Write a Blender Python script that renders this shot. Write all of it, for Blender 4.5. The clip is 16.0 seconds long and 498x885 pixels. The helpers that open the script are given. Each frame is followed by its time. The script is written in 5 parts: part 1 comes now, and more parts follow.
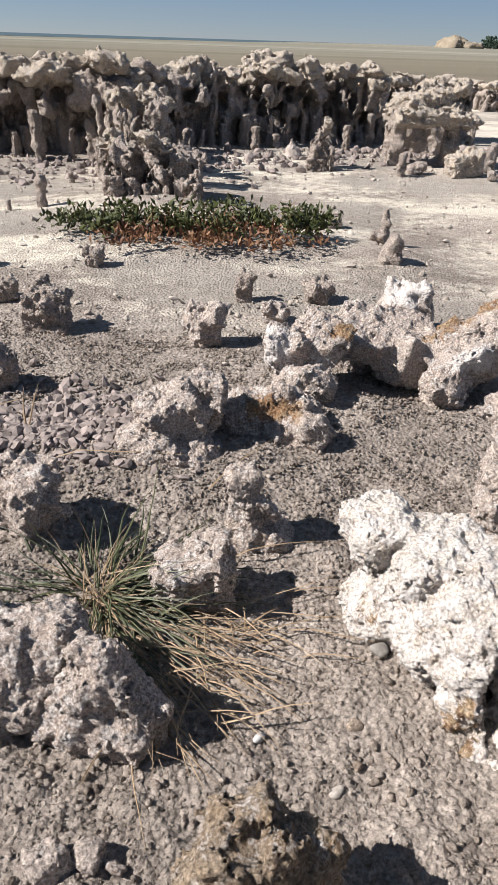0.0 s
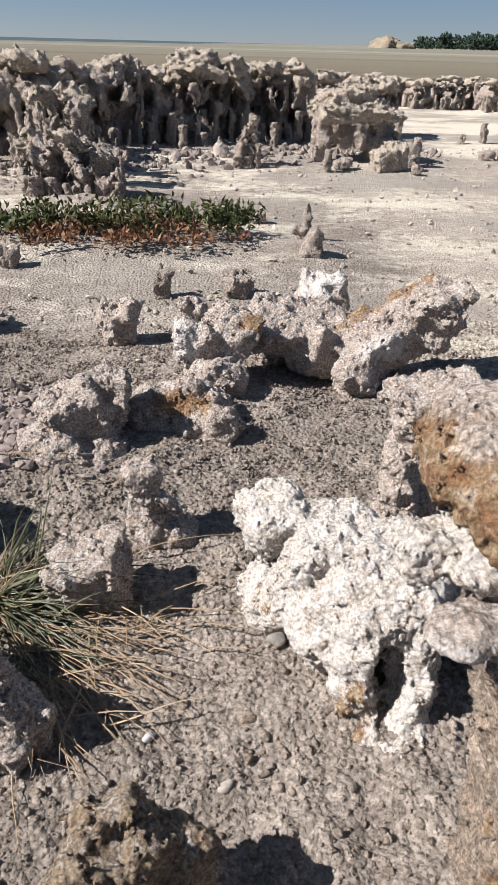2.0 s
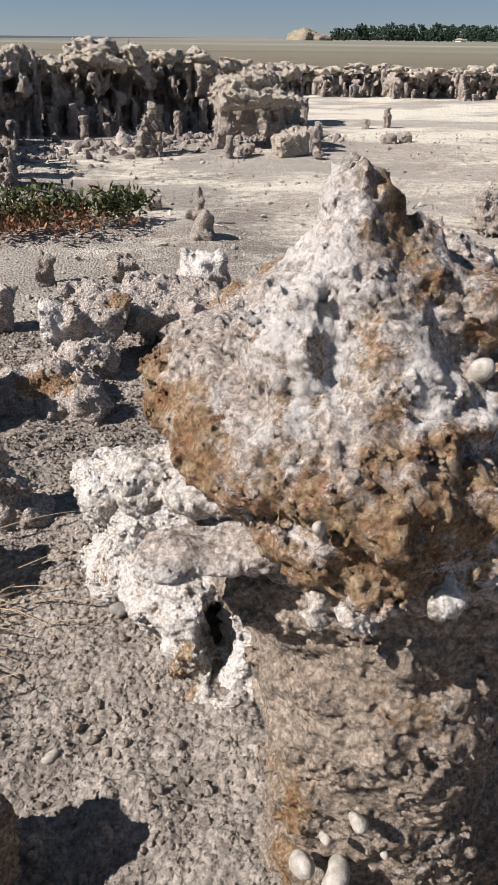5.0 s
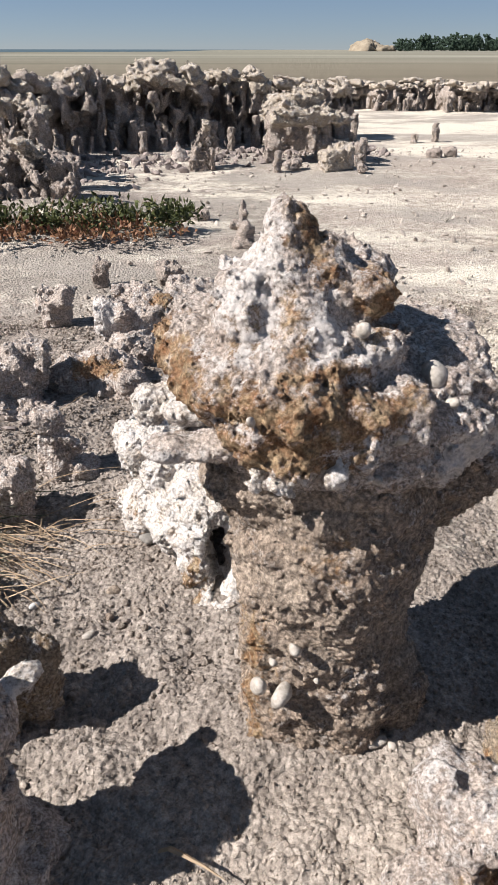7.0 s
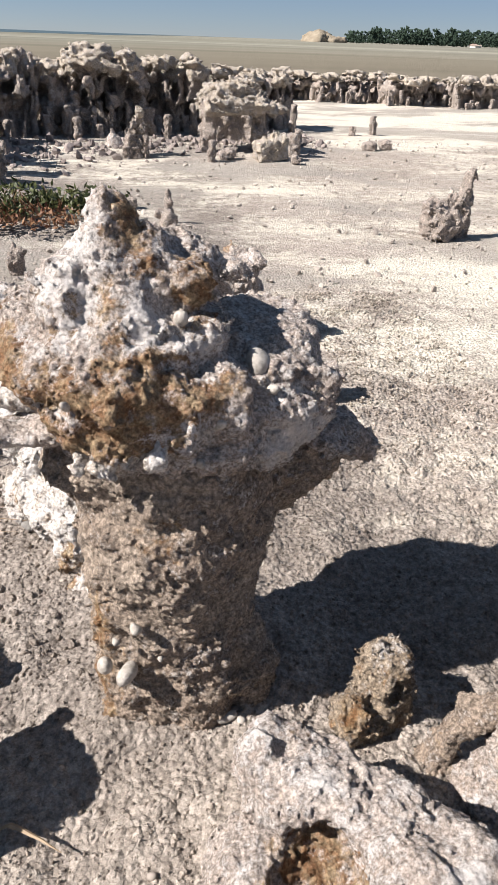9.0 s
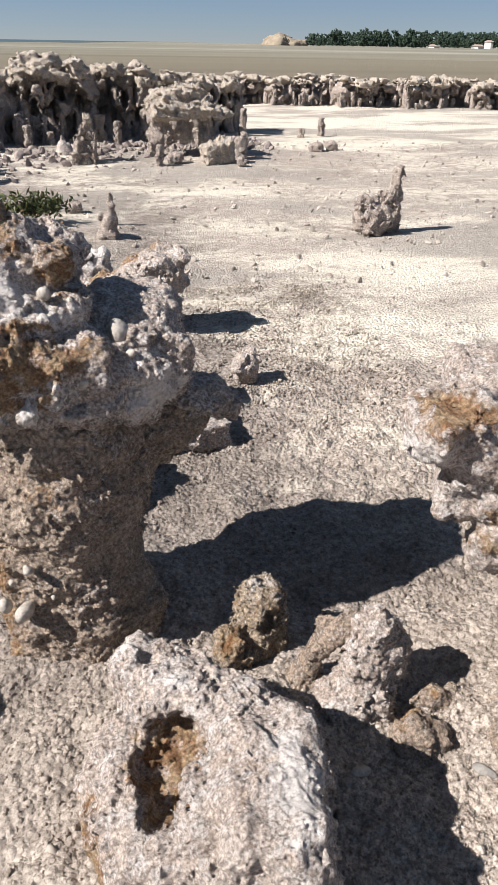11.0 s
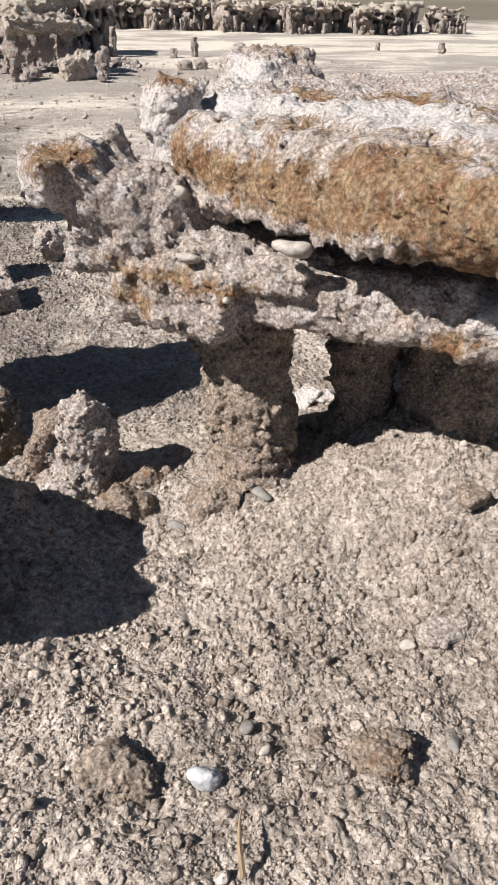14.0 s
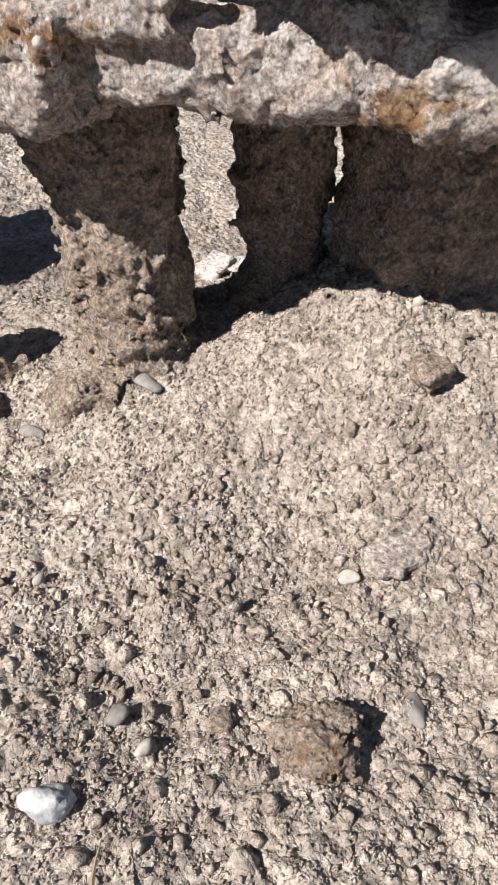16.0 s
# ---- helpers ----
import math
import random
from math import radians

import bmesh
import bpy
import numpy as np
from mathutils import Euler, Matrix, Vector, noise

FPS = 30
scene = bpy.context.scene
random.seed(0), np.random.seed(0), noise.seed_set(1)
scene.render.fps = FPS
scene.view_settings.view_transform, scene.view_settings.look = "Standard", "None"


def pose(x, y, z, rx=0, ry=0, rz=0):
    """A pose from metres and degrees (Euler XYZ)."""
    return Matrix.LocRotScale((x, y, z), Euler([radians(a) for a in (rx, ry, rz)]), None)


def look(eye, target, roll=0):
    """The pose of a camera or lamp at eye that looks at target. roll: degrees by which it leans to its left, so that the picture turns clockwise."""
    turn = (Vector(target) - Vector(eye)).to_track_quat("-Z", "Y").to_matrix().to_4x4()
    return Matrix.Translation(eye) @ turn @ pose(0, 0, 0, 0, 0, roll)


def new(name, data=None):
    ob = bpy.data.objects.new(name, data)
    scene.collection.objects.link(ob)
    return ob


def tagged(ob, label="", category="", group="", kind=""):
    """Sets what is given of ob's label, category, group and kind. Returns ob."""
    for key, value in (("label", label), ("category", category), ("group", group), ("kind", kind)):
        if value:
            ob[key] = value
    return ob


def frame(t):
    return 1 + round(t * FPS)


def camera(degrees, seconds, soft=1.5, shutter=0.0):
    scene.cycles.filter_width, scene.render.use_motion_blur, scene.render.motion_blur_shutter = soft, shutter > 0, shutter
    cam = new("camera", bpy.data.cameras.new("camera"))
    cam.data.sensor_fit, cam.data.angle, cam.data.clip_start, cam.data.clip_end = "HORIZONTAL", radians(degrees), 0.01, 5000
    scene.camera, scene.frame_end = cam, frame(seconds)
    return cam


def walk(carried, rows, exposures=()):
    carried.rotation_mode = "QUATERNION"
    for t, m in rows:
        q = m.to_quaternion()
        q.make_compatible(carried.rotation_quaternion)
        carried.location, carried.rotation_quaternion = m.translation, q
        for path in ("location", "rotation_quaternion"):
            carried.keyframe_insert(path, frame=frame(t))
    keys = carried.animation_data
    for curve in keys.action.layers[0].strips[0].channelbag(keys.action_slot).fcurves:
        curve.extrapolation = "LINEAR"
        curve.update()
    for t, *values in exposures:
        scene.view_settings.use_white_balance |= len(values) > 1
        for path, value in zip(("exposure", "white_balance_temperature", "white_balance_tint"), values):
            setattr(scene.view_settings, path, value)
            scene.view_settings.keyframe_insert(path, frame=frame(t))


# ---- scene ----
cam = camera(39.0, 16.0, soft=1.0)
METRES, EYE, TILT, LEAN, TURN = 1.2, 0.55, -29.8, -1.6, 0.0
ROWS = [
    (0.0, 0.0, 0.0, 0.0, 0.0, 0.0, -0.0),
    (0.5, 0.0205, 0.0042, -0.0046, -1.24, 0.16, 0.42),
    (1.0, 0.0393, 0.0077, -0.0122, -2.31, -0.3, 1.17),
    (1.5, 0.0463, 0.009, -0.0103, -2.88, -0.13, 2.01),
    (2.0, 0.0555, 0.0102, -0.0101, -3.8, -0.0, 2.5),
    (2.5, 0.0645, 0.0068, -0.017, -4.52, -0.22, 2.64),
    (3.0, 0.0854, 0.0103, -0.0268, -5.48, -0.91, 3.6),
    (3.5, 0.1002, 0.0186, -0.0394, -6.53, -1.89, 5.15),
    (4.0, 0.1081, 0.0161, -0.0292, -7.33, -1.01, 5.68),
    (4.5, 0.1255, 0.0098, -0.0373, -7.75, -1.27, 5.62),
    (5.0, 0.145, 0.0053, -0.0427, -8.48, -0.74, 5.97),
    (7.5, 0.1829, -0.1698, -0.0839, -3.88, 0.41, 4.03),
    (8.0, 0.2126, -0.1783, -0.0746, -5.82, 0.36, 4.42),
    (8.5, 0.2252, -0.167, -0.0871, -6.81, -0.62, 4.69),
    (9.0, 0.24, -0.1645, -0.0974, -8.16, -0.71, 4.38),
    (11.5, 0.3294, -0.2872, -0.1601, -10.67, -0.65, 6.76),
    (12.0, 0.3567, -0.3217, -0.1871, -11.57, -1.5, 6.69),
    (12.5, 0.3785, -0.3413, -0.1928, -12.5, -1.54, 7.76),
    (13.0, 0.4164, -0.3682, -0.2221, -14.62, -2.68, 8.53),
    (13.5, 0.4299, -0.3643, -0.2619, -15.34, -4.64, 8.97),
    (14.0, 0.4498, -0.3398, -0.2894, -16.46, -5.52, 9.45),
    (14.5, 0.4685, -0.3071, -0.3066, -17.91, -6.71, 9.55),
    (15.0, 0.4911, -0.2591, -0.3282, -20.89, -8.81, 9.69),
    (15.5, 0.4951, -0.2273, -0.3381, -21.93, -9.97, 8.5),
    (16.0, 0.5167, -0.2057, -0.3403, -21.77, -12.95, 11.06),
]
walk(cam, [(t, pose(0, 0, EYE, TILT, LEAN, TURN) @ pose(METRES * x, METRES * y, METRES * z, 90 + pitch, roll, yaw)) for t, x, y, z, yaw, pitch, roll in ROWS],
     [(0.0, 0.60), (1.5, 0.56), (3.5, 0.44), (5.0, 0.40), (7.5, 0.70), (9.0, 0.74), (11.5, 0.62), (12.5, 0.52), (13.5, 0.46), (14.5, 0.55), (15.0, 0.65), (16.0, 0.58)])

# ---- light ----
SUN_UP, SUN_WAY = 42.5, (1.0, 0.18)          # elevation, and the way in which shadows fall
sky_world = bpy.data.worlds.new("sky")
scene.world = sky_world
sky_world.use_nodes = True
_n = sky_world.node_tree.nodes
_sky = _n.new("ShaderNodeTexSky")
_sky.sky_type, _sky.sun_disc = "NISHITA", False
_sky.sun_elevation, _sky.sun_rotation = radians(SUN_UP), radians(100.2)
_sky.air_density, _sky.dust_density, _sky.ozone_density, _sky.altitude = 0.80, 0.0, 3.2, 1500
_tint = _n.new("ShaderNodeMix")
_tint.data_type, _tint.blend_type = "RGBA", "MULTIPLY"
_tint.inputs[0].default_value, _tint.inputs[7].default_value = 1.0, (1.0, 0.965, 1.07, 1.0)
sky_world.node_tree.links.new(_sky.outputs[0], _tint.inputs[6])
_haze = _n.new("ShaderNodeMix")
_haze.data_type = "RGBA"
_haze.inputs[0].default_value, _haze.inputs[7].default_value = 0.24, (5.6, 8.2, 11.2, 1.0)
sky_world.node_tree.links.new(_tint.outputs[2], _haze.inputs[6])
sky_world.node_tree.links.new(_haze.outputs[2], _n["Background"].inputs["Color"])
_n["Background"].inputs["Strength"].default_value = 0.037
sun = new("sun", bpy.data.lights.new("sun", "SUN"))
sun.data.energy, sun.data.angle, sun.data.color = 6.1, radians(0.5), (1.0, 0.955, 0.915)
sun.matrix_world = look((-10 * SUN_WAY[0], -10 * SUN_WAY[1], 10 * math.hypot(*SUN_WAY) * math.tan(radians(SUN_UP))), (0, 0, 0))


# ---- node materials ----
def mat(name):
    m = bpy.data.materials.new(name)
    m.use_nodes = True
    nt = m.node_tree
    b = nt.nodes["Principled BSDF"]
    b.inputs["Specular IOR Level"].default_value = 0.25
    return m, nt, b


def node(nt, kind, **props):
    n = nt.nodes.new(kind)
    for k, v in props.items():
        if k == "op":
            n.operation = v
        elif k == "blend":
            n.blend_type = v
    return n


def put(nt, socket, v):
    if hasattr(v, "node"):
        nt.links.new(v, socket)
    else:
        socket.default_value = v


def math_(nt, op, a, b=0.0, clamp=False):
    n = node(nt, "ShaderNodeMath", op=op)
    n.use_clamp = clamp
    put(nt, n.inputs[0], a)
    put(nt, n.inputs[1], b)
    return n.outputs[0]


def mix_(nt, f, a, b, blend="MIX"):
    n = nt.nodes.new("ShaderNodeMix")
    n.data_type, n.blend_type = "RGBA", blend
    put(nt, n.inputs[0], f)
    put(nt, n.inputs[6], a if hasattr(a, "node") else (*a, 1.0))
    put(nt, n.inputs[7], b if hasattr(b, "node") else (*b, 1.0))
    return n.outputs[2]


def noise_(nt, vec, scale, detail=5.0, rough=0.6, dist=0.0):
    n = nt.nodes.new("ShaderNodeTexNoise")
    nt.links.new(vec, n.inputs["Vector"])
    n.inputs["Scale"].default_value, n.inputs["Detail"].default_value = scale, detail
    n.inputs["Roughness"].default_value, n.inputs["Distortion"].default_value = rough, dist
    return n.outputs["Fac"]


def voro_(nt, vec, scale, feature="F1"):
    n = nt.nodes.new("ShaderNodeTexVoronoi")
    n.feature = feature
    nt.links.new(vec, n.inputs["Vector"])
    n.inputs["Scale"].default_value = scale
    return n.outputs["Distance"]


def span_(nt, v, lo, hi, a=0.0, b=1.0):
    n = nt.nodes.new("ShaderNodeMapRange")
    n.interpolation_type = "SMOOTHSTEP"
    put(nt, n.inputs[0], v)
    for i, q in enumerate((lo, hi, a, b)):
        n.inputs[1 + i].default_value = q
    return n.outputs[0]


def attr_(nt, name):
    n = nt.nodes.new("ShaderNodeAttribute")
    n.attribute_name = name
    return n.outputs["Fac"]


def bump_(nt, height, strength, distance, under=None):
    n = nt.nodes.new("ShaderNodeBump")
    n.inputs["Strength"].default_value, n.inputs["Distance"].default_value = strength, distance
    nt.links.new(height, n.inputs["Height"])
    if under is not None:
        nt.links.new(under, n.inputs["Normal"])
    return n.outputs[0]


def object_vec(nt):
    """Object coordinates, shifted by a random amount for each object."""
    c = nt.nodes.new("ShaderNodeTexCoord").outputs["Object"]
    r = nt.nodes.new("ShaderNodeObjectInfo").outputs["Random"]
    a = nt.nodes.new("ShaderNodeVectorMath")
    nt.links.new(c, a.inputs[0])
    s = math_(nt, "MULTIPLY", r, 7.0)
    x = nt.nodes.new("ShaderNodeCombineXYZ")
    for i in range(3):
        nt.links.new(s, x.inputs[i])
    nt.links.new(x.outputs[0], a.inputs[1])
    return a.outputs[0]


def tufa(name, dark, light, salt=(0.66, 0.61, 0.575), salt_amount=-0.3, rust=(0.272, 0.122, 0.046), rust_amount=-1.0, fine=1.0, relief=1.0):
    """Crumbly calcareous crust: grain, shade painted between the grains, chalky efflorescence and iron stains where the
    mesh carries them.
    """
    m, nt, b = mat(name)
    v = object_vec(nt)
    broad = noise_(nt, v, 14 * fine, 6, 0.65)
    mid = noise_(nt, v, 75 * fine, 8, 0.75)
    blot = noise_(nt, v, 60 * fine, 8, 0.75, 0.3)
    grain = noise_(nt, v, 380 * fine, 5, 0.75)
    cells = voro_(nt, v, 230 * fine)
    c = mix_(nt, span_(nt, broad, 0.32, 0.68), dark, light)
    c = mix_(nt, 0.8, c, mix_(nt, span_(nt, mid, 0.34, 0.66), (0.52, 0.50, 0.48), (1.32, 1.31, 1.29)), "MULTIPLY")
    rk = math_(nt, "ADD", math_(nt, "ADD", attr_(nt, "rust"), rust_amount), math_(nt, "MULTIPLY", math_(nt, "SUBTRACT", blot, 0.5), 7.0))
    rust2 = mix_(nt, span_(nt, mid, 0.36, 0.64), rust, (rust[0] * 1.55, rust[1] * 2.5, rust[2] * 3.8))
    rusty = math_(nt, "MULTIPLY", span_(nt, rk, -0.4, 0.7), 0.88)
    c = mix_(nt, rusty, c, rust2)
    c = mix_(nt, 0.8, c, mix_(nt, span_(nt, grain, 0.32, 0.68), (0.42, 0.40, 0.38), (1.35, 1.34, 1.33)), "MULTIPLY")
    # crease shade painted into the colour: darker between the cells the bump raises
    gap_shade = span_(nt, cells, 0.35, 0.75, 1.0, 0.5)
    gap_shade_color = nt.nodes.new("ShaderNodeCombineColor")
    for i in range(3):
        nt.links.new(gap_shade, gap_shade_color.inputs[i])
    c = mix_(nt, 0.6, c, gap_shade_color.outputs[0], "MULTIPLY")
    sk = math_(nt, "ADD", math_(nt, "ADD", attr_(nt, "salt"), salt_amount), math_(nt, "MULTIPLY", math_(nt, "SUBTRACT", mid, 0.52), -5.0))
    sk = math_(nt, "ADD", sk, math_(nt, "MULTIPLY", math_(nt, "SUBTRACT", broad, 0.5), -2.0))
    sk = math_(nt, "ADD", sk, math_(nt, "MULTIPLY", math_(nt, "SUBTRACT", grain, 0.5), 2.2))
    sk = math_(nt, "SUBTRACT", sk, math_(nt, "MULTIPLY", rusty, 0.9))
    powder = mix_(nt, span_(nt, grain, 0.3, 0.7), (salt[0] * 0.80, salt[1] * 0.78, salt[2] * 0.76), salt)
    c = mix_(nt, math_(nt, "MULTIPLY", span_(nt, sk, -0.25, 0.9), 0.88), c, powder)
    nt.links.new(c, b.inputs["Base Color"])
    b.inputs["Roughness"].default_value = 0.93
    n1 = bump_(nt, mid, 0.8 * relief, 0.006 / fine)
    n2 = bump_(nt, math_(nt, "SUBTRACT", 1.0, cells), 0.9 * relief, 0.0036 / fine, n1)
    n3 = bump_(nt, grain, 0.9 * relief, 0.0028 / fine, n2)
    nt.links.new(n3, b.inputs["Normal"])
    return m


def plain(name, a, c2, scale, rough=0.8, relief=0.4, depth=0.002, per_piece=0.0):
    """Two tones mixed by grain, a little relief; per_piece shifts the tone from piece to piece."""
    m, nt, b = mat(name)
    v = object_vec(nt)
    n = noise_(nt, v, scale, 6, 0.65)
    f = span_(nt, n, 0.3, 0.7)
    if per_piece:
        isl = nt.nodes.new("ShaderNodeNewGeometry").outputs["Random Per Island"]
        f = math_(nt, "ADD", math_(nt, "MULTIPLY", f, 1 - per_piece), math_(nt, "MULTIPLY", isl, per_piece))
    c = mix_(nt, f, a, c2)
    nt.links.new(c, b.inputs["Base Color"])
    b.inputs["Roughness"].default_value = rough
    nt.links.new(bump_(nt, n, relief, depth), b.inputs["Normal"])
    return m


def ground_material(name="salt_flat_soil", loose=False):
    """Soil, salt crust and mud; loose: the same for single crumbs, each with its own tone."""
    m, nt, b = mat(name)
    geo = nt.nodes.new("ShaderNodeNewGeometry").outputs["Position"]
    xyz = nt.nodes.new("ShaderNodeSeparateXYZ")
    nt.links.new(geo, xyz.inputs[0])
    y = xyz.outputs[1]

    def stretched(sx, sy, sz=1.0):
        k = nt.nodes.new("ShaderNodeMapping")
        k.inputs["Scale"].default_value = (sx, sy, sz)
        nt.links.new(geo, k.inputs["Vector"])
        return k.outputs[0]

    broad = noise_(nt, geo, 2.6, 6, 0.6)
    mid = noise_(nt, geo, 22, 6, 0.65)
    fine = noise_(nt, geo, 120, 6, 0.7)
    grain = noise_(nt, geo, 420, 3, 0.7)
    cells = voro_(nt, geo, 150)
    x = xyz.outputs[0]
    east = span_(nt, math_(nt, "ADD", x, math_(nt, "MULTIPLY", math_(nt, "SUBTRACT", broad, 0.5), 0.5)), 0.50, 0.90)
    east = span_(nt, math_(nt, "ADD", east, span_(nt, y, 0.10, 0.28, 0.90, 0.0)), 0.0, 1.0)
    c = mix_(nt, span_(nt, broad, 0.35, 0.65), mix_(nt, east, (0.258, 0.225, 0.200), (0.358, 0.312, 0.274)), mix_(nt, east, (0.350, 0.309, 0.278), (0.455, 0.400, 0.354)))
    c = mix_(nt, 0.5, c, mix_(nt, span_(nt, mid, 0.3, 0.7), (0.75, 0.73, 0.72), (1.2, 1.2, 1.2)), "MULTIPLY")
    c = mix_(nt, 0.85, c, mix_(nt, span_(nt, fine, 0.3, 0.7), (0.55, 0.53, 0.51), (1.4, 1.39, 1.37)), "MULTIPLY")
    c = mix_(nt, 0.6, c, mix_(nt, span_(nt, grain, 0.3, 0.7), (0.65, 0.64, 0.63), (1.3, 1.3, 1.3)), "MULTIPLY")
    # pale crust of dried salt, in drawn-out patches further out
    patch = noise_(nt, stretched(0.6, 1.2), 1.7, 8, 0.70, 0.4)
    pk = math_(nt, "ADD", patch, span_(nt, y, 0.7, 2.2, -0.2, -0.02))
    pk = math_(nt, "ADD", pk, math_(nt, "MULTIPLY", span_(nt, x, 0.38, 0.75, 0.0, 0.2), span_(nt, y, 0.25, 0.6)))
    pk = math_(nt, "SUBTRACT", pk, math_(nt, "MULTIPLY", span_(nt, x, 0.38, 0.75, 0.0, 0.2), span_(nt, y, 1.0, 2.2)))
    pk = math_(nt, "ADD", pk, span_(nt, y, 3.8, 5.0, 0.0, 0.12))
    pk = math_(nt, "ADD", pk, math_(nt, "MULTIPLY", math_(nt, "SUBTRACT", mid, 0.5), 0.35))
    crust = mix_(nt, span_(nt, fine, 0.30, 0.70), (0.50, 0.445, 0.365), (0.78, 0.72, 0.62))
    damp = noise_(nt, stretched(0.7, 1.6), 1.1, 6, 0.6, 0.5)
    c = mix_(nt, math_(nt, "MULTIPLY", math_(nt, "MULTIPLY", span_(nt, damp, 0.47, 0.58), span_(nt, y, 1.1, 1.7)), 0.6), c, (0.30, 0.275, 0.245))
    c = mix_(nt, math_(nt, "MULTIPLY", span_(nt, pk, 0.40, 0.60), math_(nt, "SUBTRACT", 1.0, math_(nt, "MULTIPLY", span_(nt, damp, 0.45, 0.56), 0.85))), c, crust)
    # the wide mud flat of the dried lake
    streak = noise_(nt, stretched(0.006, 0.06), 1.0, 6, 0.6)
    mud = mix_(nt, span_(nt, streak, 0.38, 0.62), (0.14, 0.13, 0.102), (0.20, 0.182, 0.143))
    band = noise_(nt, stretched(0.003, 0.02), 1.0, 5, 0.6)
    mud = mix_(nt, span_(nt, band, 0.5, 0.62), mud, (0.34, 0.31, 0.25))
    mud = mix_(nt, span_(nt, y, 14.0, 70.0), mix_(nt, 0.45, mud, (0.17, 0.14, 0.105)), mix_(nt, 0.35, mud, (0.20, 0.205, 0.175)))
    c = mix_(nt, span_(nt, math_(nt, "ADD", y, math_(nt, "MULTIPLY", patch, 3.0)), 9.5, 12.5), c, mud)
    if loose:
        tone = nt.nodes.new("ShaderNodeNewGeometry").outputs["Random Per Island"]
        c = mix_(nt, 1.0, c, mix_(nt, tone, (0.70, 0.67, 0.64), (1.26, 1.25, 1.24)), "MULTIPLY")
    nt.links.new(c, b.inputs["Base Color"])
    b.inputs["Roughness"].default_value = 0.95
    b.inputs["Specular IOR Level"].default_value = 0.0
    n1 = bump_(nt, mid, 0.5, 0.012)
    n2 = bump_(nt, fine, 0.8, 0.004, n1)
    n3 = bump_(nt, math_(nt, "SUBTRACT", 1.0, cells), 0.9, 0.0055, n2)
    n4 = bump_(nt, grain, 0.8, 0.0024, n3)
    nt.links.new(n4, b.inputs["Normal"])
    return m


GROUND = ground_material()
CRUMB = ground_material("loose_soil_crumbs", True)
GREY = tufa("grey_tufa", (0.357, 0.296, 0.262), (0.502, 0.437, 0.391), salt_amount=-0.4)
PALE = tufa("pale_tufa", (0.445, 0.366, 0.320), (0.615, 0.536, 0.488), salt=(0.78, 0.73, 0.70), salt_amount=-0.15)
CHALK = tufa("white_chalky_crust", (0.56, 0.47, 0.39), (0.76, 0.69, 0.63), salt=(0.86, 0.82, 0.795), salt_amount=0.34)
STEM = tufa("brown_sandy_tufa", (0.357, 0.277, 0.22), (0.502, 0.418, 0.346), salt_amount=-0.5)
TOWER = tufa("weathered_tower_tufa", (0.345, 0.288, 0.254), (0.500, 0.432, 0.388), fine=0.7, salt_amount=-0.3)
CRUST = tufa("tan_tower_crust", (0.43, 0.362, 0.288), (0.59, 0.513, 0.428), fine=0.7, salt_amount=-0.1)
BROWN = tufa("rusty_brown_tufa", (0.296, 0.222, 0.155), (0.444, 0.363, 0.281), salt_amount=-0.3, rust_amount=-0.6)
BLUISH = plain("bluish_pebble", (0.23, 0.24, 0.25), (0.52, 0.51, 0.50), 140, 0.7, 0.5)
PEBBLE = plain("pale_pebble", (0.28, 0.25, 0.215), (0.47, 0.425, 0.38), 160, 0.85, 0.8)
GRIT = plain("mixed_grit", (0.24, 0.20, 0.17), (0.47, 0.42, 0.37), 90, 0.9, 0.5, 0.001, 0.75)
FLAKE = plain("broken_flakes", (0.12, 0.10, 0.092), (0.34, 0.285, 0.262), 60, 0.9, 0.5, 0.002, 0.6)
SLATE = plain("dark_pebble", (0.15, 0.14, 0.128), (0.27, 0.25, 0.228), 110, 0.8, 0.5)
GREEN = plain("grass_green", (0.018, 0.026, 0.012), (0.105, 0.112, 0.058), 30, 0.5, 0.1, 0.001, 0.8)
STRAW = plain("dry_straw", (0.13, 0.085, 0.05), (0.38, 0.28, 0.18), 40, 0.6, 0.1, 0.001, 0.8)
LEAF = plain("fleshy_leaf", (0.022, 0.030, 0.010), (0.095, 0.105, 0.036), 30, 0.5, 0.1, 0.001, 0.8)
REDLEAF = plain("withered_leaf", (0.10, 0.035, 0.02), (0.26, 0.15, 0.08), 30, 0.6, 0.1, 0.001, 0.8)
TREE = plain("far_foliage", (0.014, 0.026, 0.018), (0.034, 0.055, 0.034), 0.6, 0.8, 0.3, 0.3, 0.5)
BLUFF = plain("clay_bluff", (0.20, 0.160, 0.115), (0.28, 0.235, 0.175), 0.4, 0.9, 0.6, 0.5)
WATER = plain("far_shallow_water", (0.055, 0.085, 0.105), (0.07, 0.10, 0.115), 0.01, 0.9, 0.0)
WATER.node_tree.nodes["Principled BSDF"].inputs["Specular IOR Level"].default_value = 0.1
WALLS = plain("whitewash", (0.50, 0.48, 0.45), (0.60, 0.58, 0.55), 0.5, 0.8, 0.1)
ROOF = plain("roof_sheet", (0.30, 0.22, 0.18), (0.38, 0.30, 0.26), 0.5, 0.7, 0.1)


# ---- shape tools ----
_mix = np.random.default_rng(7)
PERM = np.concatenate([_mix.permutation(256)] * 3).astype(np.int32)
GRAD = _mix.normal(size=(256, 3))
GRAD = (GRAD / np.sqrt((GRAD ** 2).sum(1))[:, None] * 1.35).astype(np.float32)
GX, GY, GZ = (np.ascontiguousarray(GRAD[:, i]) for i in range(3))


